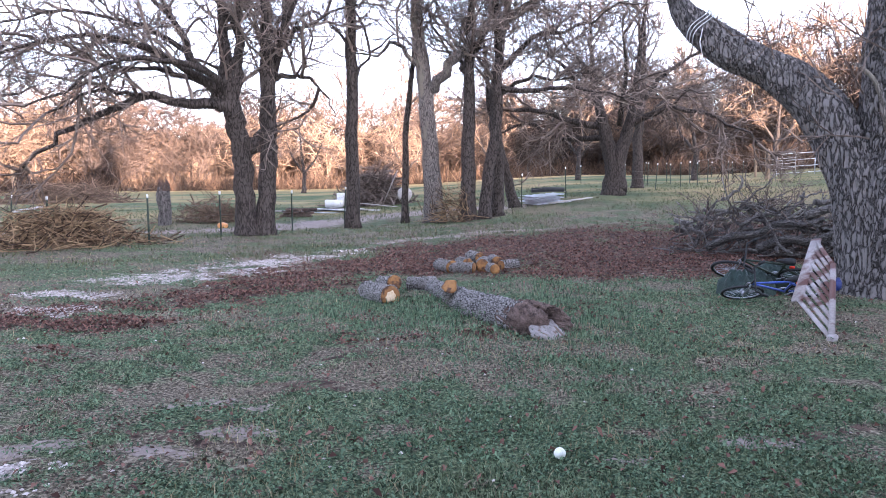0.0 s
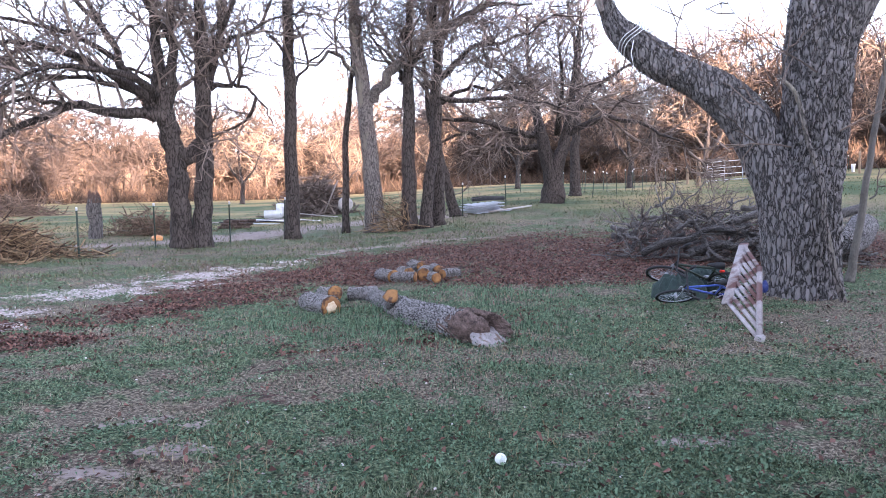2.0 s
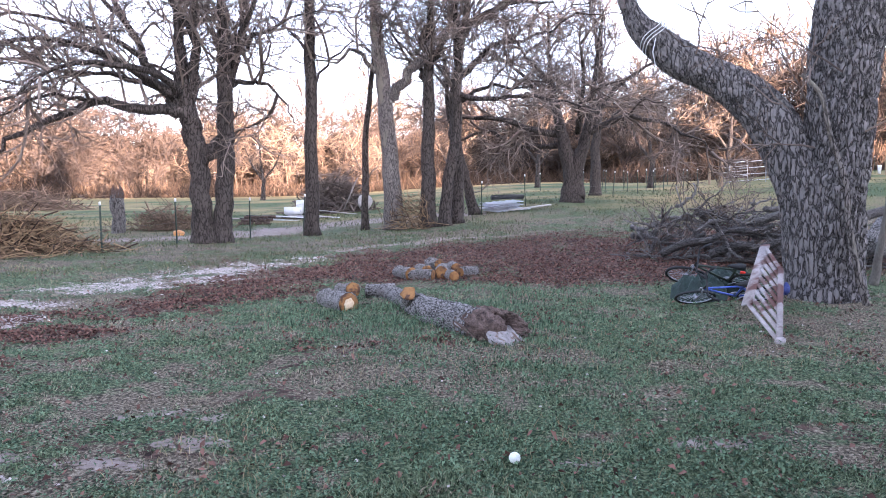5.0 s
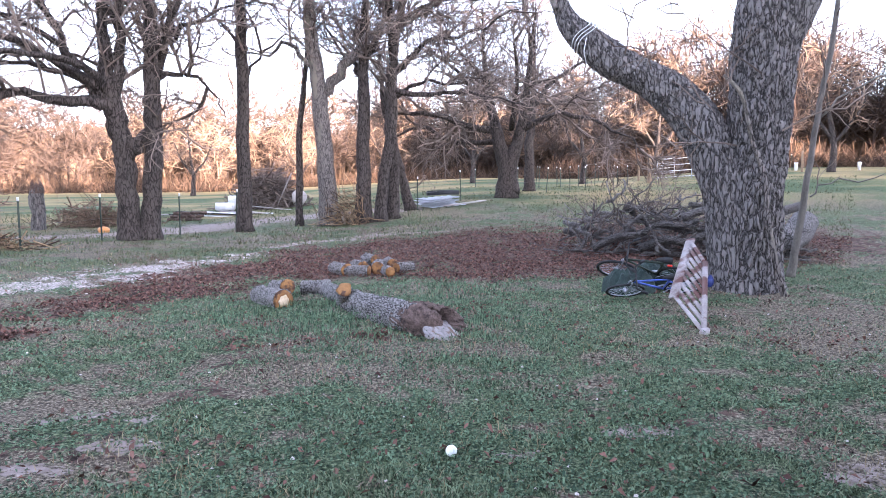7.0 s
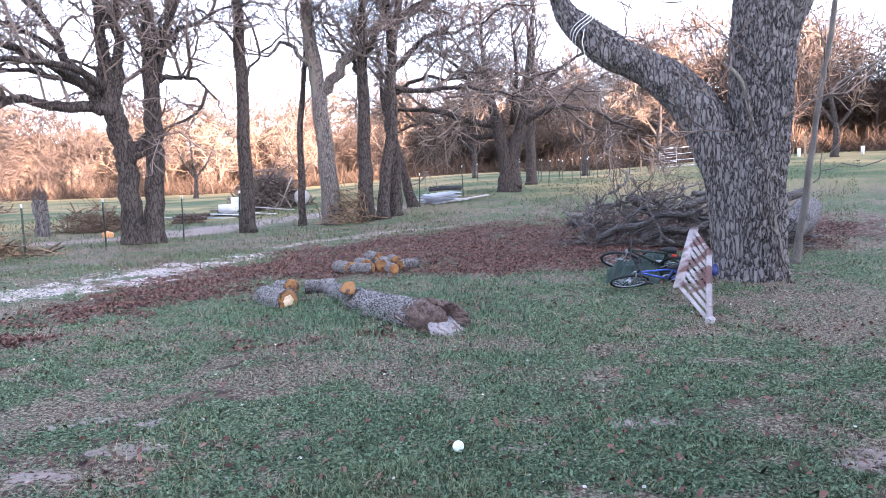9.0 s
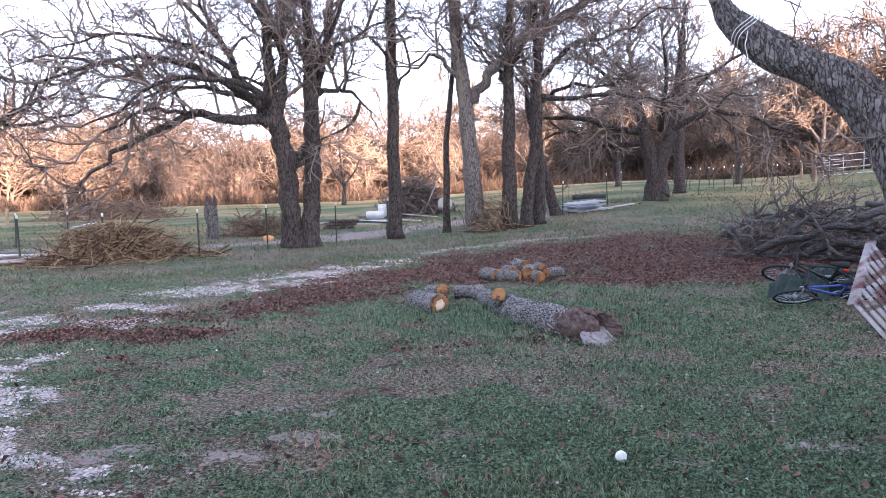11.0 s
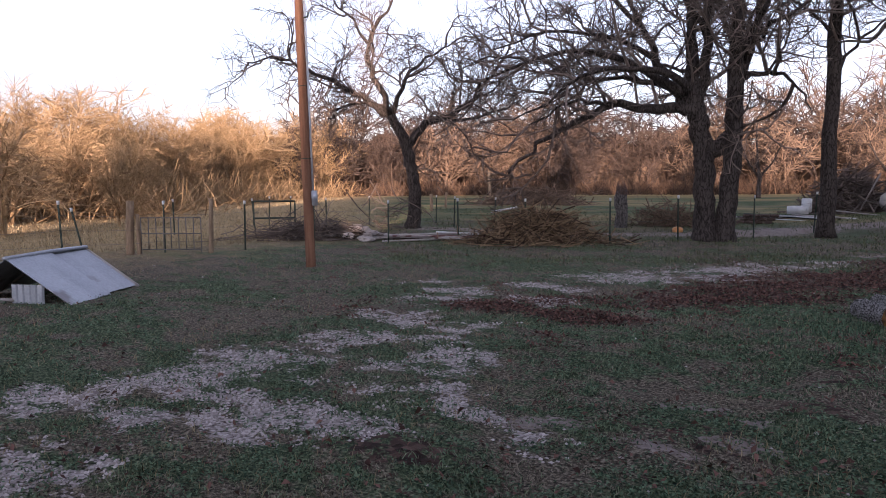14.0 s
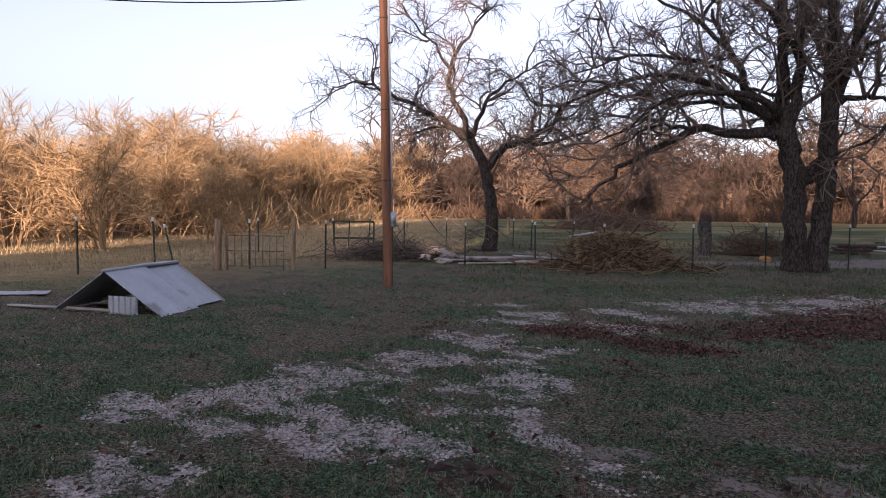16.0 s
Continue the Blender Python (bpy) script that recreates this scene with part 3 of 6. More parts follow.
POLE_HABIT = dict(OAK, per_metre=(1.1, 2.4, 4.0), length=(1.7, 0.8, 0.4), radius=(0.03, 0.015, 0.009))
tree("oak_tree", "tall straight dark-barked bare tree", (-2.86, 23.1), 7.1,
     [[(0, 0, 0, .23), (0, 0, 3, .20), (0, 0, 6, .18), (0, .1, 9, .13), (.1, .1, 12, .05)]],
     [[(.1, 0, 4.7, .05), (.7, .1, 5.6, .04), (1.4, .2, 6.2, .02)], [(-.1, 0, 5.8, .05), (-1, .2, 6.8, .03), (-1.8, .3, 6.5, .015)]], POLE_HABIT, BARK_DARK, TWIG, 12)
tree("young_tree", "thin dark bare tree leaning slightly", (-1.24, 23.9), 3,
     [[(0, 0, 0, .12), (.05, 0, 3, .10), (.25, 0, 5, .08), (.5, .1, 7.5, .03)]], [], dict(POLE_HABIT, per_metre=(0.9, 2.2, 3.5)), BARK_DARK, TWIG, 13)
tree("oak_tree", "grey-barked bare oak with an arching limb", (-.24, 23.4), 0.6,
     [[(0, 0, 0, .33), (-.12, 0, 2, .27), (-.28, 0, 4, .24), (-.5, 0, 6, .21), (-.6, 0, 7.5, .18), (-.7, 0, 10.5, .08)]],
     [[(-.3, 0, 4.2, .18), (.5, -.2, 5.0, .17), (1.3, -.4, 5.9, .15), (2.4, -.6, 6.5, .12), (4.0, -.9, 7.4, .07)],
      [(-.5, 0, 5.0, .09), (-1.2, -.2, 5.7, .07), (-1.9, -.4, 5.2, .04), (-2.6, -.4, 5.4, .02)],
      [(1.3, -.4, 5.9, .08), (2.0, -.2, 7.2, .05), (2.3, 0, 8.6, .02)]], ROW, BARK_GREY, TWIG, 14, sides=18)
tree("oak_tree", "dark bare oak in a close row", (.81, 23.2), -2,
     [[(0, 0, 0, .27), (0, 0, 2, .22), (.05, 0, 4, .19), (.1, 0, 6, .15), (.15, 0, 9.5, .06)]],
     [[(.1, 0, 5.3, .12), (.9, -.2, 6.2, .10), (2.2, -.4, 6.9, .07), (3.8, -.6, 7.0, .03)],
      [(0, 0, 4.6, .08), (-.8, .5, 5.6, .05), (-1.4, .9, 6.9, .02)]], ROW, BARK_DARK, TWIG, 15)
tree("oak_tree", "slender curving bare oak in a close row", (1.36, 23.1), -3.4,
     [[(0, 0, 0, .20), (.1, 0, 1.5, .18), (.36, 0, 3, .17), (.4, 0, 5, .14), (.3, 0, 8.5, .06)]],
     [[(.4, 0, 4.2, .10), (1.4, -.3, 4.0, .08), (2.8, -.5, 4.1, .05), (4.4, -.6, 3.7, .02)]], ROW, BARK_DARK, TWIG, 16)
tree("oak_tree", "dark bare oak in a close row", (1.82, 24.0), -4.3,
     [[(0, 0, 0, .22), (0, 0, 2, .2), (-.1, 0, 4, .17), (.15, 0, 6, .12), (.6, 0, 9, .05)]],
     [[(0, 0, 4.8, .10), (1.2, .2, 5.9, .08), (2.6, .4, 6.2, .05), (4.2, .5, 7.0, .02)],
      [(-.1, 0, 3.9, .08), (.9, -.6, 4.4, .06), (2.2, -1.0, 4.3, .03)]], ROW, BARK_DARK, TWIG, 17)
tree("leaning_tree", "bare trunk leaning towards its neighbours", (2.69, 26.7), -5.8,
     [[(0, 0, 0, .2), (-.3, 0, 1.2, .17), (-.65, 0, 2.5, .14), (-1.0, 0, 4.2, .09), (-1.2, 0, 6.5, .04)]], [], POLE_HABIT, BARK_DARK, TWIG, 18)
MID = dict(FINE, per_metre=(2.0, 3.0, 4.2, 4.2), length=(2.6, 1.4, 0.8, 0.5), radius=(0.06, 0.03, 0.018, 0.012), lift=(0.12, 0.02, -0.04, -0.08))
tree("oak_tree", "broad bare oak with long level limbs on the rise", (7.25, 30.7), -13.3,
     [[(0, 0, 0, .44), (0, 0, 1.2, .38), (-.35, 0, 2.5, .27), (-.7, .1, 4, .18), (-1.0, .2, 6, .1), (-1.1, .2, 8.2, .04)],
      [(.12, 0, .3, .36), (.15, 0, 1.4, .33), (.5, 0, 2.6, .24), (.8, 0, 4.2, .15), (1.0, .1, 6.4, .08), (1.2, .1, 8.3, .03)]],
     [[(-.4, 0, 2.8, .17), (-2, -.3, 3.3, .13), (-4, -.6, 3.7, .09), (-5.6, -.8, 3.5, .03)],
      [(-.3, 0, 2.4, .14), (-2.2, .5, 2.5, .10), (-3.8, .7, 3.1, .07), (-5.4, .8, 2.6, .03)],
      [(-.6, 0, 3.6, .14), (-1.9, .4, 5.3, .09), (-3.4, .8, 6.5, .04)],
      [(.6, 0, 2.9, .15), (2.4, -.4, 3.6, .11), (4.4, -.7, 2.9, .06), (5.6, -.8, 2.0, .02)],
      [(.7, 0, 3.6, .13), (2.2, .4, 5.2, .09), (3.8, .7, 6.2, .04)],
      [(.2, 0, 3.0, .13), (.4, -1.6, 4.6, .09), (.2, -2.8, 6.2, .04)],
      [(-.9, .2, 5.0, .09), (-2.2, -.8, 6.6, .05), (-3.0, -1.4, 7.8, .02)]], MID, BARK_DARK, TWIG, 19, sides=18)
tree("oak_tree", "bare oak behind its broader neighbour", (9.95, 37.0), -15,
     [[(0, 0, 0, .28), (0, 0, 2.5, .24), (.15, 0, 5, .16), (.2, 0, 8.5, .05)]],
     [[(0, 0, 3.2, .12), (1.6, -.2, 4.6, .09), (3.8, -.4, 5.4, .04)], [(0, 0, 3.6, .12), (-1.6, .3, 5.2, .09), (-3.2, .5, 6.4, .04)]], MID, BARK_DARK, TWIG, 20)
SMALL = dict(OAK, levels=2, per_metre=(2.6, 4.5), length=(2.2, 1.0), radius=(0.045, 0.025))
for k, (bx, by, s, lean) in enumerate(((-14.2, 74.0, 1.0, -.2), (10.0, 53.5, .85, .3), (16.5, 47.5, .9, -.3), (27.5, 60.0, 1.1, .2), (31.0, 42.0, 1.0, -.4), (-3.5, 70.0, .9, .1), (4.5, 68.0, 1.0, .2))):
    tree("small_tree", "small bare tree standing in the open meadow", (bx, by), math.degrees(math.atan2(-bx, by)),
         [[(0, 0, 0, .24 * s), (.05, 0, 2 * s, .19 * s), (lean, 0, 4.5 * s, .1 * s), (lean * 1.6, 0, 8 * s, .03 * s)]],
         [[(0, 0, 2.1 * s, .12 * s), (-1.2 * s, .2, 4 * s, .08 * s), (-1.9 * s, .3, 6.3 * s, .03)], [(.03, 0, 1.9 * s, .12 * s), (1.3 * s, -.2, 3.7 * s, .08 * s), (2.2 * s, -.3, 5.9 * s, .03)]],
         SMALL, BARK_DARK, TWIG_WARM, 30 + k, sides=8)
tree("hackberry_tree", "bare forked tree with open twisting limbs beside rubble", (-16.0, 21.0), 37.3,
     [[(0, 0, 0, .25), (.05, 0, 1.4, .22), (-.08, 0, 2.4, .21), (-.3, 0, 3.2, .19), (-.78, 0, 4.1, .16)]],
     [[(-.72, 0, 3.95, .15), (-1.5, -.1, 4.55, .12), (-2.2, -.2, 4.95, .10), (-3.4, -.3, 5.55, .07), (-4.6, -.3, 6.0, .04), (-5.8, -.3, 5.9, .02)],
      [(-.75, 0, 4.2, .13), (-1.4, .1, 5.5, .1), (-1.5, .1, 6.6, .08), (-.9, .2, 7.9, .05), (.2, .3, 9.2, .02)],
      [(-.7, 0, 4.2, .1), (-.2, -.1, 5.4, .07), (.5, -.2, 6.0, .05), (1.6, -.3, 6.7, .02)],
      [(-.2, 0, 3.0, .15), (.5, 0, 3.8, .13), (1.5, .1, 4.2, .1), (2.4, .1, 4.9, .07), (3.3, .2, 6.2, .04), (3.9, .2, 7.8, .02)],
      [(1.2, .1, 4.1, .07), (2.6, .3, 4.1, .05), (4, .4, 4.7, .02)],
      [(-1.5, .1, 6.6, .06), (-2.4, .4, 7.8, .04), (-3.2, .6, 8.8, .02)],
      [(-.9, 0, 4.4, .08), (-2.2, -.3, 4.5, .05), (-2.9, -.5, 3.9, .03)]],
     dict(FINE, per_metre=(2.8, 3.6, 5.0, 6.0), length=(1.8, 1.1, 0.65, 0.4), radius=(0.04, 0.02, 0.012, 0.008), crook=0.32), BARK_DARK, TWIG, 40, sides=16)
tree("sapling", "slim grey sapling close beside the big oak", (7.59, 11.13), -34.8,
     [[(0, 0, 0, .065), (.12, 0, 1, .058), (.23, 0, 2.1, .05), (.35, 0, 3.1, .045), (.5, 0, 4.2, .045), (.55, 0, 6, .02)]],
     [[(.25, 0, 1.4, .015), (.7, .1, 1.65, .012), (1.5, .2, 1.75, .006)], [(.35, 0, 2.7, .02), (1.1, .1, 3.3, .012), (1.9, .2, 3.2, .006)]],
     dict(OAK, levels=2, per_metre=(0.8, 2.0), length=(1.2, 0.5), radius=(0.014, 0.007)), SAPLING, TWIG, 41, sides=10, wobble=.006)


# the great oak in the yard: bark built as ridges
def ridged(line, sides, rings, depth, seed, caps=True):
    pts, rad = smooth_line(line, rings)
    z0 = pts[0].z
    rad = [r * (1 + 0.22 * math.exp(-max(0, p.z - z0) / 0.25)) for p, r in zip(pts, rad)] if z0 < 0.2 else rad
    g = Geo().tube(pts, rad, sides, caps)
    for i, p in enumerate(pts):
        d = (pts[min(i + 1, len(pts) - 1)] - pts[max(0, i - 1)]).normalized()
        for j in range(sides):
            k = i * sides + j
            v = g.v[k]
            out = (v - p).normalized()
            along = v.dot(d) if z0 > 0.2 else v.z
            q = Vector((out.x * rad[0] * 12, out.y * rad[0] * 12 + out.z * 3, along * 4.2 + seed))
            q += Vector((noise.noise(q * 0.8), noise.noise(q * 0.8 + Vector((9, 1, 4))), 0)) * 0.8
            f = noise.voronoi(q)[0]
            edge = min(1.0, (f[1] - f[0]) * 3.6)
            lump = noise.noise(v * 1.7 + Vector((seed, 0, 0)))
            g.v[k] = v + out * (depth * (edge - 0.6) + 0.05 * lump)
    return g


oak = thing("oak_tree", "massive forked oak with deeply ridged grey bark and one torn limb", "tree", pose(6.05, 10.1, -0.06, 0, 0, -30.9))
part("trunk", ridged([(.1, 0, 0, .5), (.1, 0, .8, .47), (.13, 0, 1.6, .45), (.18, 0, 2.4, .44), (.22, 0, 3.4, .44), (.32, 0, 4.3, .46), (.5, .1, 5.5, .36), (.6, .2, 8, .22)], 120, 30, 0.05, 3), BARK, oak)
part("limb", ridged([(-.04, -.1, 0, .4), (-.1, -.1, 1, .37), (-.3, -.12, 1.8, .35), (-.66, -.12, 2.6, .33), (-1.2, -.2, 3.12, .3), (-1.9, -.3, 3.55, .27), (-2.42, -.4, 3.95, .23), (-2.66, -.45, 4.32, .16), (-2.78, -.48, 4.75, .11), (-2.95, -.5, 5.4, .08)], 90, 20, 0.03, 8), BARK, oak, "thick ascending limb narrowing to a broken tip")
part("cut_end", Geo().tube([(-2.76, -.58, 4.35), (-2.86, -.6, 4.75), (-2.98, -.58, 5.1)], [.05, .07, .03], 9), PALEWOOD, oak, "pale peeled strip of wood")
part("limb", ridged([(.3, 0, 3.7, .36), (.62, .03, 4.35, .35), (1.05, .1, 5.0, .27), (1.5, .15, 6, .18), (1.9, .2, 7, .12)], 70, 16, 0.03, 5), BARK, oak)
part("limb", Geo().tube(*smooth_line([(.1, -.3, 4.8, .2), (-.6, -.9, 5.8, .15), (-1.6, -1.4, 6.6, .1), (-3, -1.6, 6.9, .05)], 5), 10), BARK, oak)
rng = random.Random(5)
crown = Geo()
HANG = dict(OAK, per_metre=(1.3, 2.6, 4.0), length=(1.6, 0.8, 0.35), radius=(0.022, 0.011, 0.006))
for line in ([(.5, .1, 5.4, .3), (.6, .2, 8, .2)], [(1.0, .1, 5.0, .2), (1.9, .2, 7, .12)], [(-.6, -.9, 5.8, .15), (-3, -1.6, 6.9, .05)]):
    ramify(rng, crown, smooth_line(line, 4)[0], 0.1, 1, HANG, 0.0)
# suckers in the fork and the low thin branches that cross it
for p, d, n in (((-.35, -.3, 2.6), (-.8, -.3, .9), 1.6), ((-.2, -.4, 2.8), (-.3, -.4, 1), 1.2), ((-.1, -.45, 2.2), (-1, -.4, .5), 1.3), ((-.3, -.3, 2.9), (.1, -.4, 1), 1.0),
                ((.2, -.5, 3.2), (-1.2, -.3, .5), 1.7), ((.5, -.4, 2.4), (.8, -.3, .7), 1.2), ((-1.3, -.45, 3.3), (-.2, -.2, 1), 1.0), ((-1.7, -.5, 3.6), (.3, -.2, 1), 1.3)):
    q = wander(rng, p, d, n, 7, 0.16)
    crown.tube(q, [0.014 - 0.0014 * k for k in range(8)], 5, caps=False)
    ramify(rng, crown, q, 0.02, 2, dict(HANG, per_metre=(2, 4.5, 4)), 0.15)
part("crown", crown, TWIG, oak, "fine bare suckers and twigs", smooth=False)
vine = Geo()
pts = [Vector((.62, -.56, 0)), Vector((.48, -.62, .5)), Vector((.34, -.62, 1.2)), Vector((.3, -.58, 1.7)), Vector((.1, -.56, 2.3)), Vector((-.05, -.58, 2.9)), Vector((-.3, -.5, 3.2))]
vine.tube(*smooth_line([(*p, .05 - .004 * k) for k, p in enumerate(pts)], 5), 8)
part("vine", vine, BARK_GREY, oak, "woody vine climbing the trunk")
rope = Geo()
axis = Vector((-.55, -.1, .44)).normalized()
u_ = axis.orthogonal().normalized()
w_ = axis.cross(u_)
for k in range(3):
    c_ = Vector((-2.3, -.37, 3.9)) + axis * .05 * k
    rope.tube([c_ + (u_ * math.cos(t) + w_ * math.sin(t)) * .285 + axis * .03 * math.sin(3 * t) for t in np.linspace(0, 6.28, 30)], [.008] * 30, 5, False)
rope.tube([(-2.25, -.66, 3.85), (-2.28, -.69, 3.65), (-2.24, -.68, 3.45)], [.007] * 3, 5)
solid("rope", rope, WHITEPAINT, "frayed white rope wound round the torn limb", "rope", oak.matrix_world.copy())


# ---------------------------------------------------------------- far woods
def wild_tree(seed, tall, twigs=5, thin=1.0):
    """One bushy bare tree of the woods, as vertices and faces."""
    rng_ = random.Random(seed)
    g = Geo()
    trunk = wander(rng_, (0, 0, -.2), (0, 0, 1), tall * .75, 5, 0.12, 0.1)
    g.tube(trunk, [.11 - .017 * k for k in range(6)], 4, False)
    for _ in range(13):
        s = rng_.uniform(.08, 1) * 4.99
        p = trunk[int(s)].lerp(trunk[int(s) + 1], s % 1)
        d = side_way(rng_, (0, 0, 1), (25, 65))
        q = wander(rng_, p, d, tall * rng_.uniform(.3, .5), 3, .18, .12)
        g.tube(q, [.06 * thin, .05 * thin, .04 * thin, .02 * thin], 3, False)
        for _ in range(6):
            s2 = rng_.uniform(.15, 1) * 2.99
            p2 = q[int(s2)].lerp(q[int(s2) + 1], s2 % 1)
            q2 = wander(rng_, p2, side_way(rng_, q[-1] - q[0], (25, 70)), tall * rng_.uniform(.12, .24), 2, .25, .1)
            g.tube(q2, [.045 * thin, .036 * thin, .02 * thin], 3, False)
            for _ in range(twigs):
                s3 = rng_.uniform(.2, 1) * 1.99
                p3 = q2[int(s3)].lerp(q2[int(s3) + 1], s3 % 1)
                q3 = wander(rng_, p3, side_way(rng_, q2[-1] - q2[0], (25, 75)), tall * rng_.uniform(.08, .17), 1, .25, .1)
                g.tube(q3, [.042 * thin, .02 * thin], 3, False)
    return np.array([tuple(v) for v in g.v]), np.array([f for f in g.f if len(f) == 4])


WILD = [wild_tree(100 + k, 10.0) for k in range(7)]
DENSE = [wild_tree(140 + k, 10.0, 9, .55) for k in range(5)]


def bushy_tree(seed):
    """A round-headed bare bushy tree seen nearer by."""
    rng_ = random.Random(seed)
    g_ = Geo()
    habit = dict(levels=3, per_metre=(3.0, 4.6, 5.6), length=(2.2, 1.2, .7), radius=(.034, .02, .016), steps=(4, 2, 1), spread=(25, 75), lift=(.22, .02, -.06), crook=.24)
    for _ in range(3):
        q = wander(rng_, (rng_.gauss(0, .35), rng_.gauss(0, .35), -.1), (rng_.gauss(0, .3), rng_.gauss(0, .3), 1), 2.6, 5, .12, .1)
        g_.tube(q, [.08, .07, .06, .05, .04, .03], 5, False)
        ramify(rng_, g_, q, .08, 1, habit, .02)
    return np.array([tuple(v) for v in g_.v]), np.array([f for f in g_.f if len(f) == 4])


BUSHY = [bushy_tree(60 + k) for k in range(4)]


def scrub(seed):
    """A low tangle of stems."""
    rng_ = random.Random(seed)
    g_ = Geo()
    for _ in range(110):
        q = wander(rng_, (rng_.gauss(0, 1.4), rng_.gauss(0, .9), -.1), (rng_.gauss(0, .6), rng_.gauss(0, .6), 1), rng_.uniform(.8, 2.6), 2, .3)
        g_.tube(q, [.034, .028, .012], 3, False)
    return np.array([tuple(v) for v in g_.v]), np.array([f for f in g_.f if len(f) == 4])


SCRUB = [scrub(80 + k) for k in range(4)]


def stand(name, label, places, mat, category="trees", kinds=WILD):
    """Many wild trees as one object: places are x, y, scale, width."""
    vs, fs, n0 = [], [], 0
    rs = np.random.RandomState(len(places))
    for x, y, s, w in places:
        v, f = kinds[rs.randint(len(kinds))]
        t = rs.uniform(0, 6.28)
        c_, s_ = math.cos(t), math.sin(t)
        vs.append(np.stack([(v[:, 0] * c_ - v[:, 1] * s_) * s * w + x, (v[:, 0] * s_ + v[:, 1] * c_) * s * w + y, v[:, 2] * s + height(x, y)], 1))
        fs.append(f + n0)
        n0 += len(v)
    me = bpy.data.meshes.new(name)
    me.from_pydata(np.concatenate(vs).tolist(), [], np.concatenate(fs).tolist())
    me.materials.append(mat)
    return tagged(new(name, me), label, category, kind="stuff")


def edge_of_woods(az):
    return np.interp(az, [-85, -62, -54, -47, -40, -20, 0, 12, 18, 26, 45, 60], [40, 40, 58, 78, 92, 98, 104, 112, 84, 70, 66, 60])


rs = np.random.RandomState(4)
near_row, close_row, brown_row = [], [], []
for k in range(200):
    az = rs.uniform(-74, 52)
    depth = rs.choice([0, 1, 2, 3]) * 6 + rs.uniform(0, 4)
    d = edge_of_woods(az) + depth
    s = (0.62 + 0.1 * depth / 6) * rs.uniform(.75, 1.25) * np.interp(az, [-85, -55, -45, 10, 20, 52], [.42, .5, 1.1, 1.3, 1.2, 1.1]) * 1.2
    row = (d * math.sin(radians(az)), d * math.cos(radians(az)), s, rs.uniform(.9, 1.5))
    if az < -47:
        close_row.append((row[0], row[1], s * 2.8, row[3] * .75))
    else:
        (near_row if rs.uniform() < .4 else brown_row).append(row)
stand("woods_close", "bare bushy woods in sunlit tan at the near edge of the meadow", close_row[:22], TWIG_TAN_LIT, kinds=BUSHY)
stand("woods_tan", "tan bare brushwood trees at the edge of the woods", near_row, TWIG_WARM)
stand("woods_brown", "dense leafless woods in a shaded brown beyond the meadow", brown_row, TWIG_SHADED)
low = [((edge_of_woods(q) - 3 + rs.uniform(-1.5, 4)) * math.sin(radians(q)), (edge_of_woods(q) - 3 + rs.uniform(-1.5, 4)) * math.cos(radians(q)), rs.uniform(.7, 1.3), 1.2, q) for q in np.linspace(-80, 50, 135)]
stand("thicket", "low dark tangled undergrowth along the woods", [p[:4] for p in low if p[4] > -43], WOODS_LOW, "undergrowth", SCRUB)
# the left stretch gets the lighter twigs, with sunlight in their colour
stand("thicket", "low undergrowth in a sunlit straw colour at the meadow's edge", [(*p[:2], p[2] * 1.1, p[3]) for p in low if p[4] <= -43], TWIG_TAN_LIT, "undergrowth", SCRUB)
behind = []
for k in range(50):
    az = rs.uniform(-84, -43)
    d = float(edge_of_woods(az)) + rs.uniform(1, 14)
    behind.append((d * math.sin(radians(az)), d * math.cos(radians(az)), rs.uniform(.55, .78) * float(np.interp(az, [-80, -50, -43], [.82, 1.0, 1.35])), rs.uniform(1.0, 1.4)))
stand("woods_amber", "bare woods in sunlit amber-brown rising behind the bushes", behind, TWIG_TAN_LIT, kinds=DENSE)
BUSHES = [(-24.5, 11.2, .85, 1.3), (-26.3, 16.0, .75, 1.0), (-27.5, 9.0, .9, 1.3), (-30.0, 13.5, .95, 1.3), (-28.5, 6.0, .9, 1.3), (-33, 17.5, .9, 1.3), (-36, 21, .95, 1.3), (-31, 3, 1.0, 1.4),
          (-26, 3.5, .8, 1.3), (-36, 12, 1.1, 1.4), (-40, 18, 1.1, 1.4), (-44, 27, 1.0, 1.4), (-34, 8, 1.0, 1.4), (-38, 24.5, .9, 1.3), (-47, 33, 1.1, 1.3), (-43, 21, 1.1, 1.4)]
stand("bush_trees", "yellowish bare bushy trees at the edge of the meadow", [(x, y, s * 1.2, w * .8) for x, y, s, w in BUSHES], TWIG_TAN_LIT, kinds=BUSHY)


# the land beyond the first rows of trees
def ridge(name, label, angles, dist, top, mat, depth=4.0):
    rs_ = np.random.RandomState(9)
    g = Geo()
    for q in angles:
        d = dist(q)
        x, y = d * math.sin(radians(q)), d * math.cos(radians(q))
        h = height(x, y) + top(q) * (0.8 + 0.35 * float(grain2(np.array(q * 0.9), np.array(3.0), 2)) + rs_.uniform(-.05, .05))
        ux, uy = math.sin(radians(q)), math.cos(radians(q))
        for dd, hh in ((0, height(x, y) - 1), (0.6, h * .55), (depth * .5, h), (depth, h * .9), (depth + 2, height(x, y) - 1)):
            j = rs_.uniform(-.5, .5)
            g.v.append(Vector((x + ux * (dd + j), y + uy * (dd + j), hh + j * .4)))
    n = len(list(angles))
    for i in range(n - 1):
        for k in range(4):
            g.f.append((i * 5 + k, i * 5 + k + 1, i * 5 + 5 + k + 1, i * 5 + 5 + k))
    return tagged(new(name, g.mesh(name, mat, False)), label, "woods", kind="structure")


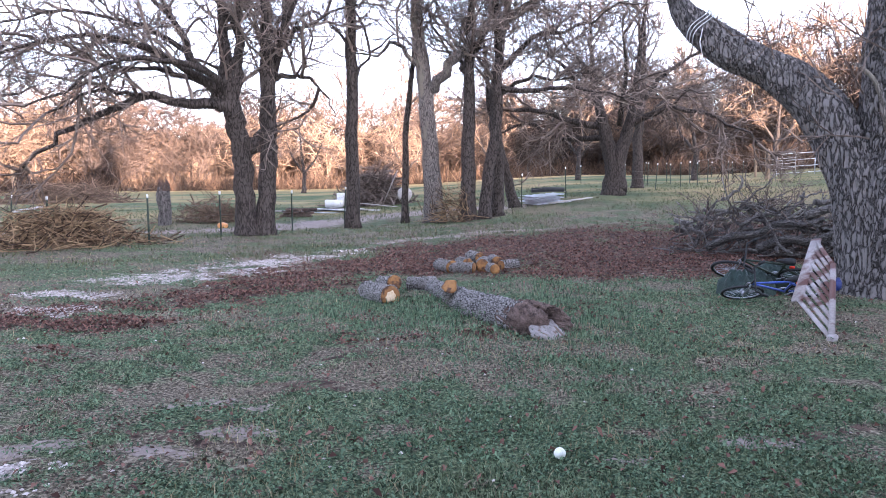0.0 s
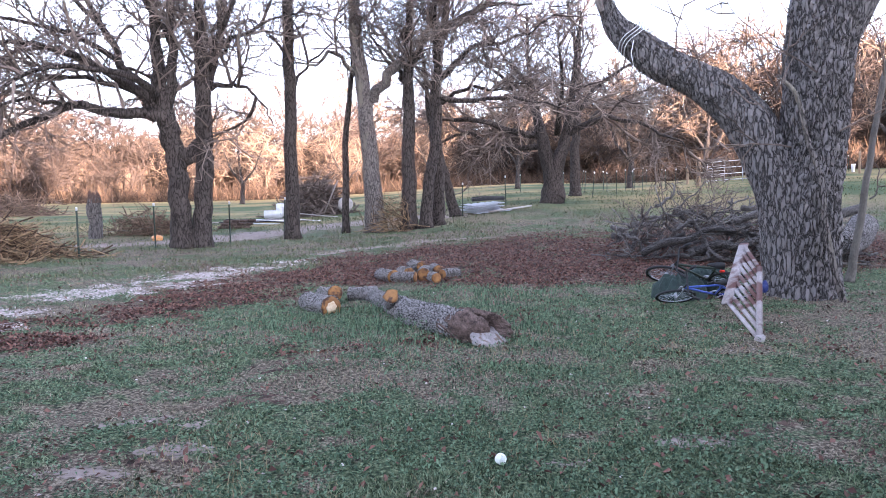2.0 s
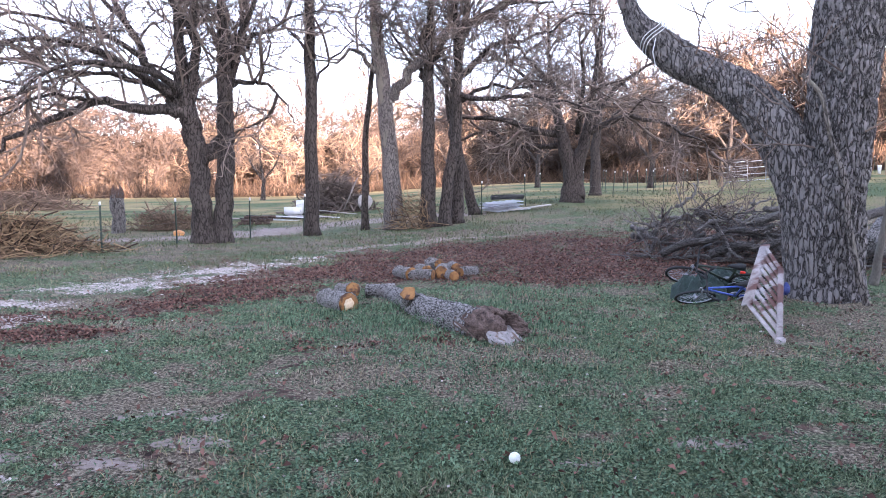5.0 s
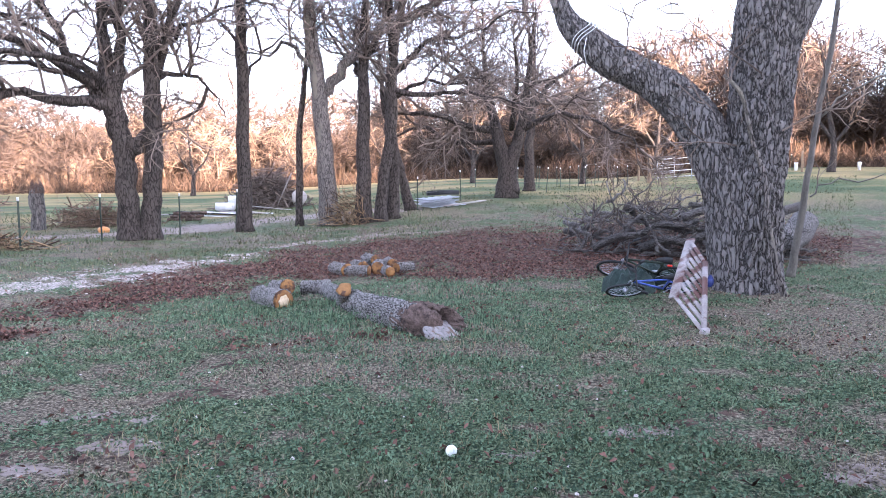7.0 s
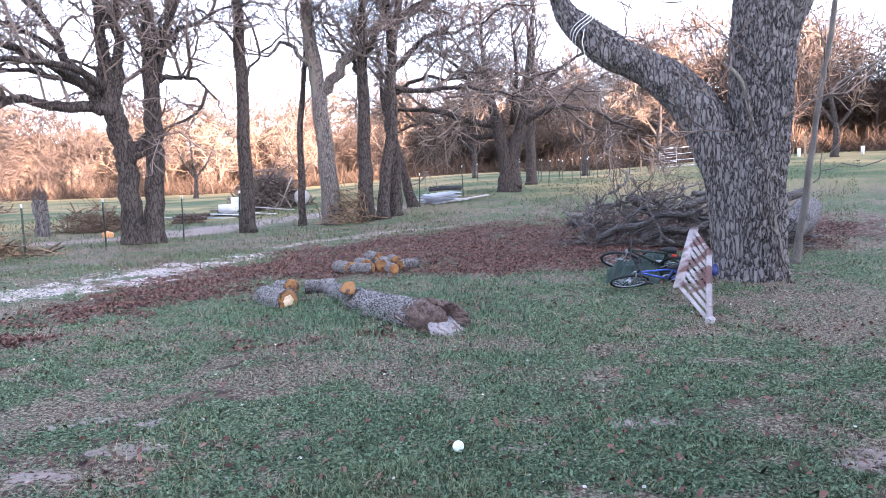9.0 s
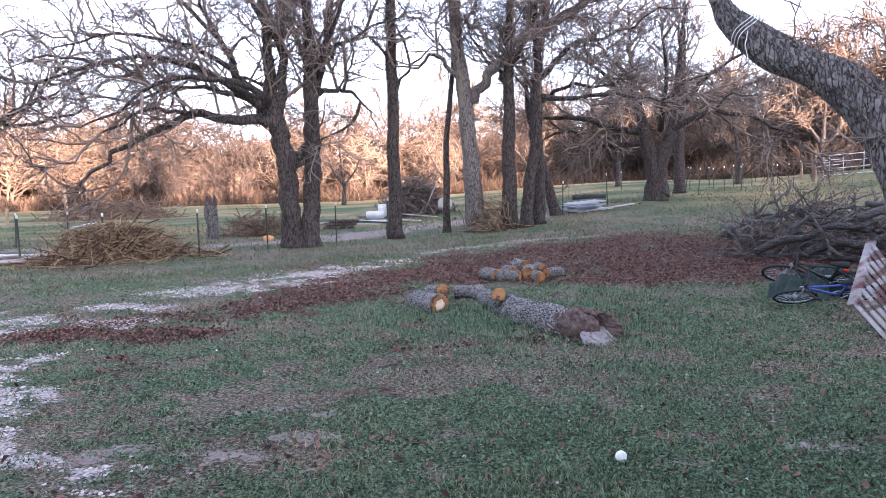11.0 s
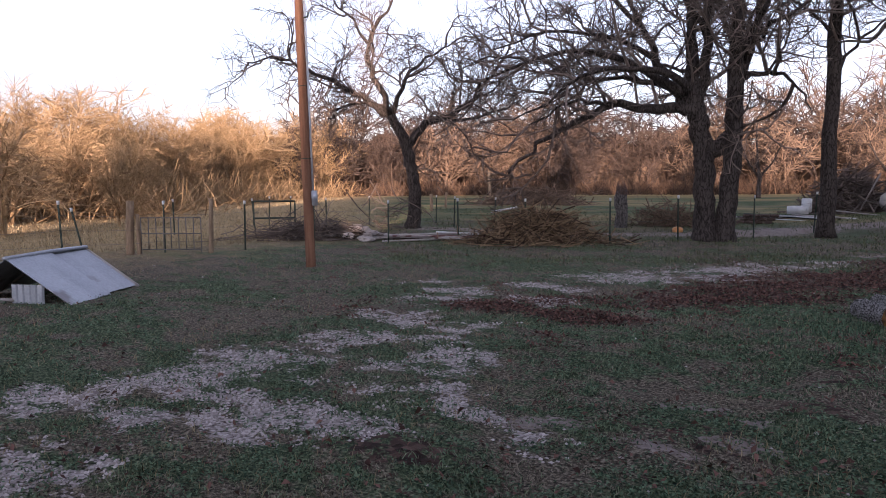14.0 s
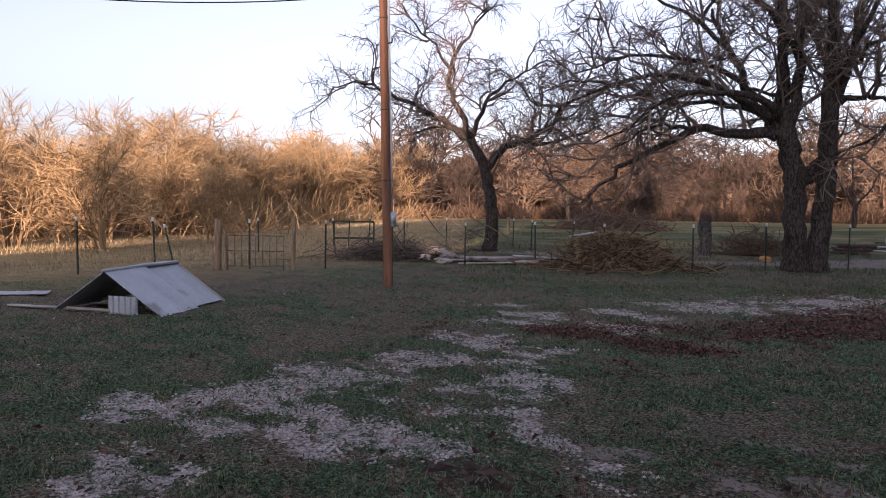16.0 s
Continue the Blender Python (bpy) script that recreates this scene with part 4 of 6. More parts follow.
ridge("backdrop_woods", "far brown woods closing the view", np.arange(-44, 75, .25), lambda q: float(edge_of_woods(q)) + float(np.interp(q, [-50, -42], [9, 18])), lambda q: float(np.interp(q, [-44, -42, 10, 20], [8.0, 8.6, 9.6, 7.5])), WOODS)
ridge("backdrop_woods", "woods in sunlit amber closing the meadow", np.arange(-84, -43.6, .25), lambda q: float(edge_of_woods(q)) + 9, lambda q: float(np.interp(q, [-76, -55, -44], [4.4, 5.0, 7.6])), WOODS_SUNLIT)
# an unseen screen added behind the yard to keep the low sun off the grass, its top stepped to let sun through in places
ridge("backdrop_woods", "unseen added screen behind the yard that shapes the sunlight", np.arange(100, 262, .75), lambda q: 30.0 / max(.35, abs(math.cos(radians(q)))),
      lambda q: float(np.interp(-30 * math.tan(radians(q)), [-200, -0.5, 2, 11.3, 11.7, 12.9, 13.1, 45, 50, 90, 96, 200], [2.0, 2.0, 14.0, 18.0, 8.2, 8.2, 20.0, 20.0, 17.0, 17.0, 8.0, 8.0])), WOODS)


# unseen plain wall and roof added behind the camera to dim the near ground
SIDING = material("blocker_siding", (0.12, 0.10, 0.09), (0.22, 0.19, 0.17), 3, 40, 0.8, 0.3, (1, 1, 8))
blocker = Geo().box(pose(4.9, -1.7, 3.0), 11.0, .2, 6.2, .02).box(pose(4.9, -.2, 2.95), 11.0, 2.9, .14, .02)
solid("wall_house", blocker, SIDING, "unseen plain timber wall and roof added to block sky light", "wall", kind="structure", smooth=False)


# ---------------------------------------------------------------- things in the yard
def on(x, y, z=0.0, rx=0, ry=0, rz=0):
    return pose(x, y, height(x, y) + z, rx, ry, rz)


def ring(geo, centre, radius, thick, m, sides=8, steps=36, a0=0.0, a1=2 * math.pi):
    pts = [m @ (Vector(centre) + Vector((math.cos(t), math.sin(t), 0)) * radius) for t in np.linspace(a0, a1, steps + 1)]
    return geo.tube(pts, [thick] * (steps + 1), sides, False)


def bark_tube(line, sides, rings, depth, seed):
    """A log's bark: short raised plates."""
    pts, rad = smooth_line(line, rings)
    g = Geo().tube(pts, rad, sides)
    for i, p in enumerate(pts):
        for j in range(sides):
            k = i * sides + j
            out = (g.v[k] - p).normalized()
            q = Vector((out.x * 5 + seed, out.z * 5, p.y * 11 + p.x * 4))
            f = noise.voronoi(q + Vector((noise.noise(q * 0.7), 0, noise.noise(q * 0.9 + Vector((5, 5, 5))))))[0]
            g.v[k] += out * (depth * (min(1, (f[1] - f[0]) * 2.2) - 0.6) + 0.02 * noise.noise(p * 3 + out))
    return g


def disc(centre, axis, radius, thick, rough=0.06, seed=0):
    """A sawn face: a thin uneven round."""
    g = Geo()
    a_ = Vector(axis).normalized()
    u = a_.orthogonal().normalized()
    w = a_.cross(u)
    n = 26
    for s, rr in ((0, .97), (thick, 1.0), (thick + .004, .6), (thick + .006, .02)):
        for k in range(n):
            t = 2 * math.pi * k / n
            wob = 1 + rough * noise.noise(Vector((math.cos(t) * 1.5 + seed, math.sin(t) * 1.5, 0)))
            g.v.append(Vector(centre) + a_ * s + (u * math.cos(t) + w * math.sin(t)) * radius * rr * wob)
    for r_ in range(3):
        for k in range(n):
            g.f.append((r_ * n + k, r_ * n + (k + 1) % n, (r_ + 1) * n + (k + 1) % n, (r_ + 1) * n + k))
    g.f.append(tuple(3 * n + k for k in range(n)))
    return g


# the ball
g = Geo()
bm = bmesh.new()
bmesh.ops.create_icosphere(bm, subdivisions=4, radius=0.034)
g.v, g.f = [v.co + v.co.normalized() * 0.0006 * noise.noise(v.co * 400) for v in bm.verts], [tuple(q.index for q in f.verts) for f in bm.faces]
bm.free()
ball = solid("tennis_ball", g, FELT, "worn white tennis ball lying in short grass", "ball", on(0.68, 4.04, 0.036, 20, 40, 10))
seam = Geo()
pts = []
for t in np.linspace(0, 2 * math.pi, 61):
    x_, y_, z_ = math.cos(t) + .3 * math.cos(3 * t), math.sin(t) - .3 * math.sin(3 * t), .95 * math.sin(2 * t)
    pts.append(Vector((x_, y_, z_)).normalized() * 0.0342)
seam.tube(pts, [.0011] * 61, 5, False)
part("seam", seam, WHITEPAINT, ball)

# the fallen trunk with its broken, bleached end
log = thing("fallen_log", "fallen oak log with plated bark and broken bleached end", "log", on(0, 0, -.07))
part("bark", bark_tube([(-.16, 10.5, .12, .12), (.1, 9.5, .15, .145), (.38, 8.6, .17, .175), (.7, 7.95, .17, .2), (.84, 7.65, .17, .2)], 60, 26, 0.022, 3), LOGBARK, log)
rot = bark_tube([(.8, 7.74, .17, .2), (.9, 7.56, .17, .2), (.98, 7.42, .15, .17), (1.03, 7.34, .13, .1)], 40, 10, .03, 9)
part("rotten_end", rot, ROTWOOD, log, "rotten brown torn wood")
rng = random.Random(3)
for k in range(70):
    t = rng.uniform(-.2, math.pi + .2)
    rr = rng.uniform(.1, .2)
    x0, z0 = .82 + math.cos(t) * rr, .17 + math.sin(t) * rr * .8
    n_ = rng.uniform(.1, .36)
    part("splinter", Geo().tube([(x0 - .03, 7.72, z0), (x0 + .1 * n_, 7.72 - n_ * .6, z0 - .02), (x0 + .42 * n_, 7.7 - n_, z0 - .35 * n_ + rng.uniform(-.03, .03))], [.016, .014, .004], 5), ROTWOOD if k % 5 else PALEWOOD, log, smooth=False)
slab = disc((0, 0, 0), (0, 0, 1), .25, .03, .5, 4)
face = part("broken_end", slab, PALEWOOD, log, "bleached white torn wood")
face.matrix_local = pose(1.1, 7.3, .12, 24, 0, 34) @ Matrix.Diagonal((1.0, .6, 1, 1))
rim = Geo()
for k in range(15):
    t = math.pi * (k / 14) * 1.25 - .5
    c_ = Vector((1.02 + .27 * math.cos(t), 7.52 + .1 * math.cos(t) * -1 + .1 * math.sin(t), .19 + .13 * math.sin(t)))
    rim.tube([c_ + Vector((-.13, .16, 0)), c_, c_ + Vector((.05, -.09, rng.uniform(-.03, .05)))], [.07, .06, .015], 6)
part("torn_edge", rim, ROTWOOD, log, "rotten torn rim of wood", smooth=False)
stub = part("stub", bark_tube([(.14, 9.1, .22, .115), (.11, 8.98, .30, .105), (.09, 8.93, .345, .1)], 24, 6, .01, 5), LOGBARK, log)
part("cut_face", disc((.09, 8.92, .35), (-.45, -.8, .75), .1, .012, .35), CUTWOOD, stub, "orange sawn face")


def billet(line, r_, faces, label, seed, name="log_section"):
    ob = thing(name, label, "log", on(0, 0, 0), group="cut logs")
    part("bark", bark_tube([(*p, r_) for p in line], 36, 14, .014, seed), LOGBARK, ob)
    a_, b_ = Vector(line[0]), Vector(line[-1])
    for k in faces:
        p, d = (b_, b_ - a_) if k else (a_, a_ - b_)
        f = part("cut_face", disc(p, d, r_ * .98, .01, .08, seed), CUTWOOD, ob, "orange-brown sawn face")
        if r_ > .12:
            part("heartwood", disc(p + d.normalized() * .012 + Vector((0, 0, -.005)), d, r_ * .5, .006, .5, seed + 3), HEARTWOOD, f, "pale heartwood")
    return ob


billet([(-1.05, 9.95, .08), (-.86, 9.62, .09), (-.68, 9.3, .11)], .14, (1,), "short log with a pale sawn heart in the grass", 1)
billet([(-.9, 10.6, .09), (-.78, 10.35, .12), (-.68, 10.1, .17)], .11, (1,), "log with a bright orange sawn end", 2)
billet([(-.5, 10.5, .1), (-.3, 10.45, .1), (-.1, 10.5, .1)], .11, (), "dark bark-covered log piece", 3)
for k, (bx, by, br, turn, ln, z0) in enumerate(((.05, 12.6, .12, 60, .45, .11), (.38, 12.9, .11, 70, .4, .12), (.72, 12.75, .12, 95, .5, .12), (.95, 13.15, .11, 80, .4, .13), (.6, 13.3, .1, 65, .4, .2), (1.2, 12.9, .09, 140, .4, .09), (.3, 12.4, .1, 20, .5, .1), (.85, 12.4, .09, 75, .35, .09))):
    t = radians(turn)
    d = Vector((math.cos(t), -math.sin(t), 0)) * ln / 2
    c_ = Vector((bx, by, z0))
    billet([c_ - d, c_, c_ + d], br, (1,), "sawn firewood piece lying on fallen leaves", 10 + k, "firewood")
billet([(8.4, 12.6, .45), (8.9, 12.9, .62), (9.3, 13.3, .8)], .27, (1,), "thick rough log resting on the branch pile", 30)

# the branch pile behind the great oak
pile = thing("branch_pile", "heap of dead grey branches and limbs on leaf litter", "branch pile", on(7.0, 14.4, 0, 0, 0, -25))
rng = random.Random(21)
twigs = Geo()
for k in range(250):
    lay = rng.random()
    u, v = rng.uniform(-1.9, 2.3), rng.uniform(-1.2, 1.1)
    z0 = .06 + 1.0 * lay * max(0, 1 - (u / 2.9) ** 2) * max(0.1, 1 - (v / 1.5) ** 2)
    t = rng.uniform(0, 2 * math.pi) if rng.random() < .55 else rng.gauss(0, .7)
    ln = rng.uniform(.5, 1.7)
    r_ = rng.choice([.012, .016, .02, .026, .034, .045, .06]) * rng.uniform(.8, 1.2)
    d = Vector((math.cos(t), math.sin(t), rng.gauss(.05, .28)))
    q = wander(rng, Vector((u, v, z0)) - d * ln / 2, d, ln, 8, .3)
    for p in q:
        p.z = max(p.z, .03)
    part("branch", Geo().tube(q, [r_ * (1 - .075 * i) * rng.uniform(.9, 1.1) for i in range(9)], 7), DEADWOOD, pile)
    if rng.random() < .55:
        ramify(rng, twigs, q, r_, 2, dict(OAK, per_metre=(1, 3.0, 3.6), length=(1, .6, .3), radius=(.02, .012, .007), lift=(.1, .1, .05), crook=.32), .2)
for k in range(22):
    q = wander(rng, (rng.uniform(-1.9, .4), rng.uniform(.2, 1.2), .55), (rng.uniform(-.8, .5), .1, .6), rng.uniform(.6, 1.2), 6, .3)
    twigs.tube(q, [.014 - .0018 * i for i in range(7)], 4, False)
    ramify(rng, twigs, q, .016, 2, dict(OAK, per_metre=(1, 4, 4), length=(1, .6, .3), radius=(.02, .009, .005), lift=(.1, 0, 0), crook=.32), .1)
tagged(part("tangle", twigs, TWIG, pile, "tangle of thin dead twigs", smooth=False), kind="stuff")
for line, r_ in (([(-1.5, -1.25, .12), (-1.05, -1.3, .36), (-.6, -1.3, .42), (-.25, -1.25, .62), (.2, -1.2, .6), (.5, -1.15, .72)], .08), ([(-.6, -1.4, .15), (-.1, -1.4, .34), (.3, -1.35, .3), (.8, -1.3, .55), (1.1, -1.3, .82), (1.6, -1.1, .95)], .09), ([(.2, -1.0, .75), (.8, -.9, .95), (1.4, -.8, .85)], .08), ([(1.2, -1.1, .5), (1.9, -1.0, .85), (2.4, -.6, 1.0)], .1)):
    part("branch", Geo().tube(*smooth_line([(*p, r_ * (1 - .09 * i)) for i, p in enumerate(line)], 6), 12), DEADWOOD, pile, "thick curved limb")

# the slatted metal panel leaning on the pile
CB, CL, CT = Vector((3.8, 6.93, 0.03)), Vector((3.92, 7.88, 0.28)), Vector((4.71, 9.05, 0.85))
panel = thing("metal_panel", "rusty white slatted metal panel leaning beside the branch pile", "metal panel")
along, across = CT - CL, CB - CL
nrm = along.cross(across).normalized()
SKEW = Vector((-.12, .1, .04))


def bar(p, q, w, h, up):
    d = (q - p).normalized()
    s = d.cross(up).normalized()
    m = Matrix((d, s, s.cross(d))).transposed().to_4x4()
    m.translation = (p + q) / 2
    return Geo().box(m, (q - p).length, w, h, min(w, h) * .25)


part("stile", bar(CL - along * .02, CT, .12, .03, nrm), RUSTWHITE, panel)
part("stile", bar(CB, CB + along + SKEW, .06, .04, nrm), RUSTWHITE, panel)
for k in range(9):
    o_ = along * (k * .12 + .015)
    slat = part("slat", bar(CL + o_, CB + o_ + SKEW * (k * .12), .045, .022, nrm), RUSTWHITE, panel)
part("foot", bar(CB - along.normalized() * .03, CB + along.normalized() * .1, .1, .05, nrm), RUSTWHITE, panel)


# bicycles dumped in front of the pile
def bicycle(name, label, m, wheel, frame_mat, tyre_mat=BLACK):
    ob = thing(name, label, "bicycle", m, group="dumped bicycles")
    base, s = wheel * 3.1, wheel / .33
    for k, x in enumerate((-base / 2, base / 2)):
        w = part("wheel", ring(Geo(), (x, 0, 0), wheel, .024 * s, Matrix(), 8), tyre_mat, ob, "black tyre")
        part("rim", ring(Geo(), (x, 0, 0), wheel * .9, .012 * s, Matrix(), 6), CHROME, w)
        sp = Geo()
        for t in np.linspace(0, 2 * math.pi, 17)[:-1]:
            sp.tube([(x, 0, .02), (x + math.cos(t) * wheel * .9, math.sin(t) * wheel * .9, 0)], [.0025, .0025], 3)
        sp.tube([(x, 0, -.04), (x, 0, .04)], [.022, .022], 8)
        part("spokes", sp, CHROME, w)
    bb, seat, head, rear, front = Vector((-.15 * s, -.03, 0)), Vector((-.28 * s, .5 * s, 0)), Vector((.36 * s, .48 * s, 0)), Vector((-base / 2, 0, 0)), Vector((base / 2, 0, 0))
    fr = Geo()
    for p, q in ((bb, seat), (bb, head), (seat * .92, head), (bb, rear), (seat * .8, rear)):
        fr.tube([p, (p + q) / 2, q], [.019 * s] * 3, 8)
    part("bike_frame", fr, frame_mat, ob)
    fk = Geo()
    for z in (-.045, .045):
        fk.tube([head, head.lerp(front, .3) + Vector((0, 0, z)), front + Vector((0, 0, z))], [.014 * s] * 3, 7)
    part("fork", fk, CHROME, ob)
    top = head + Vector((-.06, .16, 0)) * s
    hb = Geo().tube([head, top], [.013, .013], 7).tube([top + Vector((-.12, .05, .28)) * s, top + Vector((0, .04, .2)) * s, top, top + Vector((0, .04, -.2)) * s, top + Vector((-.12, .05, -.28)) * s], [.012] * 5, 7)
    bars = part("handlebar", hb, BLACK, ob)
    for z in (.28, -.28):
        part("grip", Geo().tube([top + Vector((-.07, .045, z * .9)) * s, top + Vector((-.17, .05, z * 1.08)) * s], [.019, .019], 8), BLACK, bars)
    sd = Geo().tube([seat + Vector((-.13, .09, 0)) * s, seat + Vector((-.05, .1, 0)) * s, seat + Vector((.06, .09, 0)) * s, seat + Vector((.14, .08, 0)) * s], [.05 * s, .06 * s, .035 * s, .015 * s], 9)
    sd.tube([seat, seat + Vector((0, .08, 0)) * s], [.013, .013], 6)
    part("saddle", sd, BLACK, ob)
    ck = ring(Geo(), tuple(bb + Vector((0, 0, .03))), .085 * s, .008, Matrix(), 5, 24)
    ck.tube([bb + Vector((0, 0, .05)), bb + Vector((.12, -.1, .05)) * s], [.01, .01], 6).tube([bb + Vector((0, 0, -.05)), bb + Vector((-.12, .1, -.05)) * s], [.01, .01], 6)
    crank = part("crank", ck, CHROME, ob)
    for q in ((.12, -.1, .08), (-.12, .1, -.08)):
        part("pedal", Geo().box(Matrix.Translation(bb + Vector(q) * s), .09 * s, .05 * s, .025 * s, .006), BLACK, crank)
    part("reflector", Geo().box(Matrix.Translation(rear * .72 + Vector((0, wheel * .95, .02))), .07, .06, .03, .006), RED, ob, "red reflector")
    return ob


bicycle("childs_bicycle", "blue and white child's bicycle lying on its side in the grass", on(4.28, 9.2, .17, 26, 6, 158), .25, BLUE)
bicycle("bicycle", "black bicycle lying on its side against the branches", on(4.62, 10.2, .26, 30, -4, 152), .29, STEEL)
rng = random.Random(8)
tarp = Geo()
nx, ny = 26, 16
for i in range(nx + 1):
    for j in range(ny + 1):
        u, v = i / nx * 2 - 1, j / ny * 2 - 1
        edge = max(0, 1 - max(abs(u), abs(v)) ** 4)
        tarp.v.append(Vector((u * .33, v * .25, edge ** .5 * (.3 + .16 * noise.noise(Vector((u * 3, v * 3, 1)))) + .09 * noise.noise(Vector((u * 5, v * 5, 4))) * edge + .012)))
for i in range(nx):
    for j in range(ny):
        tarp.f.append((i * (ny + 1) + j, (i + 1) * (ny + 1) + j, (i + 1) * (ny + 1) + j + 1, i * (ny + 1) + j + 1))
solid("tarp", tarp, DARKCLOTH, "crumpled dark green tarpaulin under the bicycles", "tarp", on(4.25, 10.0, -.02, 0, 0, 20))
solid("tarp", tarp, DARKCLOTH, "crumpled dark green tarpaulin beside the branches", "tarp", on(4.9, 10.5, .03, 0, 0, -20))
solid("plastic_bag", Geo().tube(*smooth_line([(0, 0, 0, .03), (.01, 0, .05, .055), (.03, .02, .1, .05), (.02, .01, .17, .015)], 5), 14), NAVY, "blue plastic bag at the foot of the oak", "bag", on(5.35, 9.7, .1))

# the fence along the lane
POSTS = [(-17.2, 4.6), (-16.8, 6.8), (-16.4, 8.4), (-15.4, 10.3), (-14.5, 11.95), (-13.75, 13.6), (-12.7, 15.4), (-11.45, 17.0), (-9.8, 17.9), (-7.55, 18.5), (-6.3, 20.5), (-4.6, 22.1), (-3.4, 25.0), (-.6, 25.6), (2.9, 26.4), (5.0, 29.2), (7.7, 31.6), (10.45, 35.5), (12.45, 37.8), (13.9, 39.4), (16.7, 42.3)]


def t_post(x, y, tall, lean=0.0):
    ob = thing("fence_post", "green steel fence post with a white tip", "fence post", on(x, y, 0, 0, lean, 30), group="steel fence posts")
    part("stake", Geo().box(pose(0, 0, tall / 2 - .1), .045, .008, tall + .2).box(pose(0, .016, tall / 2 - .1), .008, .03, tall + .2), STEEL, ob, smooth=False)
    part("tip", Geo().box(pose(0, .004, tall - .02), .048, .045, .09, .004), WHITEPAINT, ob, "white painted tip")
    return ob


rng = random.Random(2)
first = t_post(*POSTS[0], 1.22)
for x, y in POSTS[1:]:
    copy_thing(first, on(x, y, rng.uniform(-.06, .05), rng.gauss(0, 1.5), rng.gauss(0, 2), rng.uniform(0, 90)))
copy_thing(first, on(-16.55, 9.0, -.1, 0, -16, 20))
for x, y in ((-20.5, 14.2), (-19.4, 16.6), (-18.0, 18.6), (-21.6, 19.2), (-21.2, 19.9), (-15.2, 22.5), (-13.2, 22.0), (-18.5, 21.5), (-17.4, 24.5), (8.6, 45), (12.0, 47.5), (15.5, 50), (19.5, 52.5), (23.5, 54.5), (27.0, 49.0), (31, 46)):
    copy_thing(first, on(x, y, -.1, rng.gauss(0, 2), rng.gauss(0, 3), rng.uniform(0, 90)))
for x, y in ((10.2, 40.5), (11.6, 41.0), (13.1, 41.6), (14.4, 42.2), (15.6, 42.6), (17.2, 43.0), (18.0, 43.4), (12.4, 44.5), (14.0, 45.2), (16.3, 46.0)):
    copy_thing(first, on(x, y, rng.uniform(-.1, .15), rng.gauss(0, 2), rng.gauss(0, 2), rng.uniform(0, 90)))
strands = Geo()
for h in (.3, .62, .95):
    for (x0, y0), (x1, y1) in zip(POSTS, POSTS[1:]):
        q = [Vector((x0 + (x1 - x0) * t, y0 + (y1 - y0) * t, height(x0 + (x1 - x0) * t, y0 + (y1 - y0) * t) + h - .05 * math.sin(math.pi * t))) for t in (0, .33, .67, 1)]
        strands.tube(q, [.0035] * 4, 3, False)
solid("fence_wire", strands, WIRE, "slack wire strung along the fence posts", "fence wire")


def wooden_post(x, y, tall, r_, label, rx=0, ry=0):
    rng_ = random.Random(int(x * 100))
    q = wander(rng_, (0, 0, -.25), (0, 0, 1), tall + .25, 6, .015)
    g_ = Geo().tube(q, [r_ * (1 - .02 * i) for i in range(7)], 12)
    g_.v = [v + Vector((1, 1, 0)) * .01 * noise.noise(v * 9) for v in g_.v]
    return solid("wooden_post", g_, POSTWOOD, label, "post", on(x, y, 0, rx, ry, 0), group="wooden posts")


wooden_post(-15.95, 9.75, 1.25, .1, "stout weathered gate post")
wooden_post(-15.75, 9.85, .95, .05, "split pale post beside the gate post", 0, 4)
wooden_post(-14.55, 10.95, 1.3, .06, "dark wooden fence post", 0, 2)
wooden_post(-24.5, 34.3, 1.0, .1, "short yellowish meadow post")
wooden_post(-27.0, 39.5, 1.0, .09, "short yellowish meadow post")
wooden_post(-45.0, 76.0, 3.0, .2, "tall pale post in the meadow")
wooden_post(18.8, 41.9, 1.75, .14, "dark corner post of the animal pen")
wooden_post(23.3, 43.4, 1.4, .12, "dark post of the animal pen")
for k, (x, y) in enumerate(((20.3, 47), (22.5, 48.6), (25, 47.5), (27.5, 45.5), (30, 43.5))):
    wooden_post(x, y, 1.4, .08, "grey wooden fence post on the rise")


# wire farm gate in the fence on the meadow side
def tube_gate(name, label, p, q, z0, z1, rails, uprights, r_, mat, category="gate", group=""):
    ob = thing(name, label, category, None, group)
    p, q = Vector((*p, 0)), Vector((*q, 0))
    hp, hq = height(p.x, p.y), height(q.x, q.y)
    for k in range(rails):
        z = z0 + (z1 - z0) * k / (rails - 1)
        part("rail", Geo().tube([p + Vector((0, 0, hp + z)), q + Vector((0, 0, hq + z))], [r_, r_], 8), mat, ob)
    for k in range(uprights):
        t = k / (uprights - 1)
        c_ = p.lerp(q, t) + Vector((0, 0, hp + (hq - hp) * t))
        part("upright", Geo().tube([c_ + Vector((0, 0, z0 if 0 < k < uprights - 1 else 0)), c_ + Vector((0, 0, z1))], [r_, r_], 8), mat, ob)
    return ob


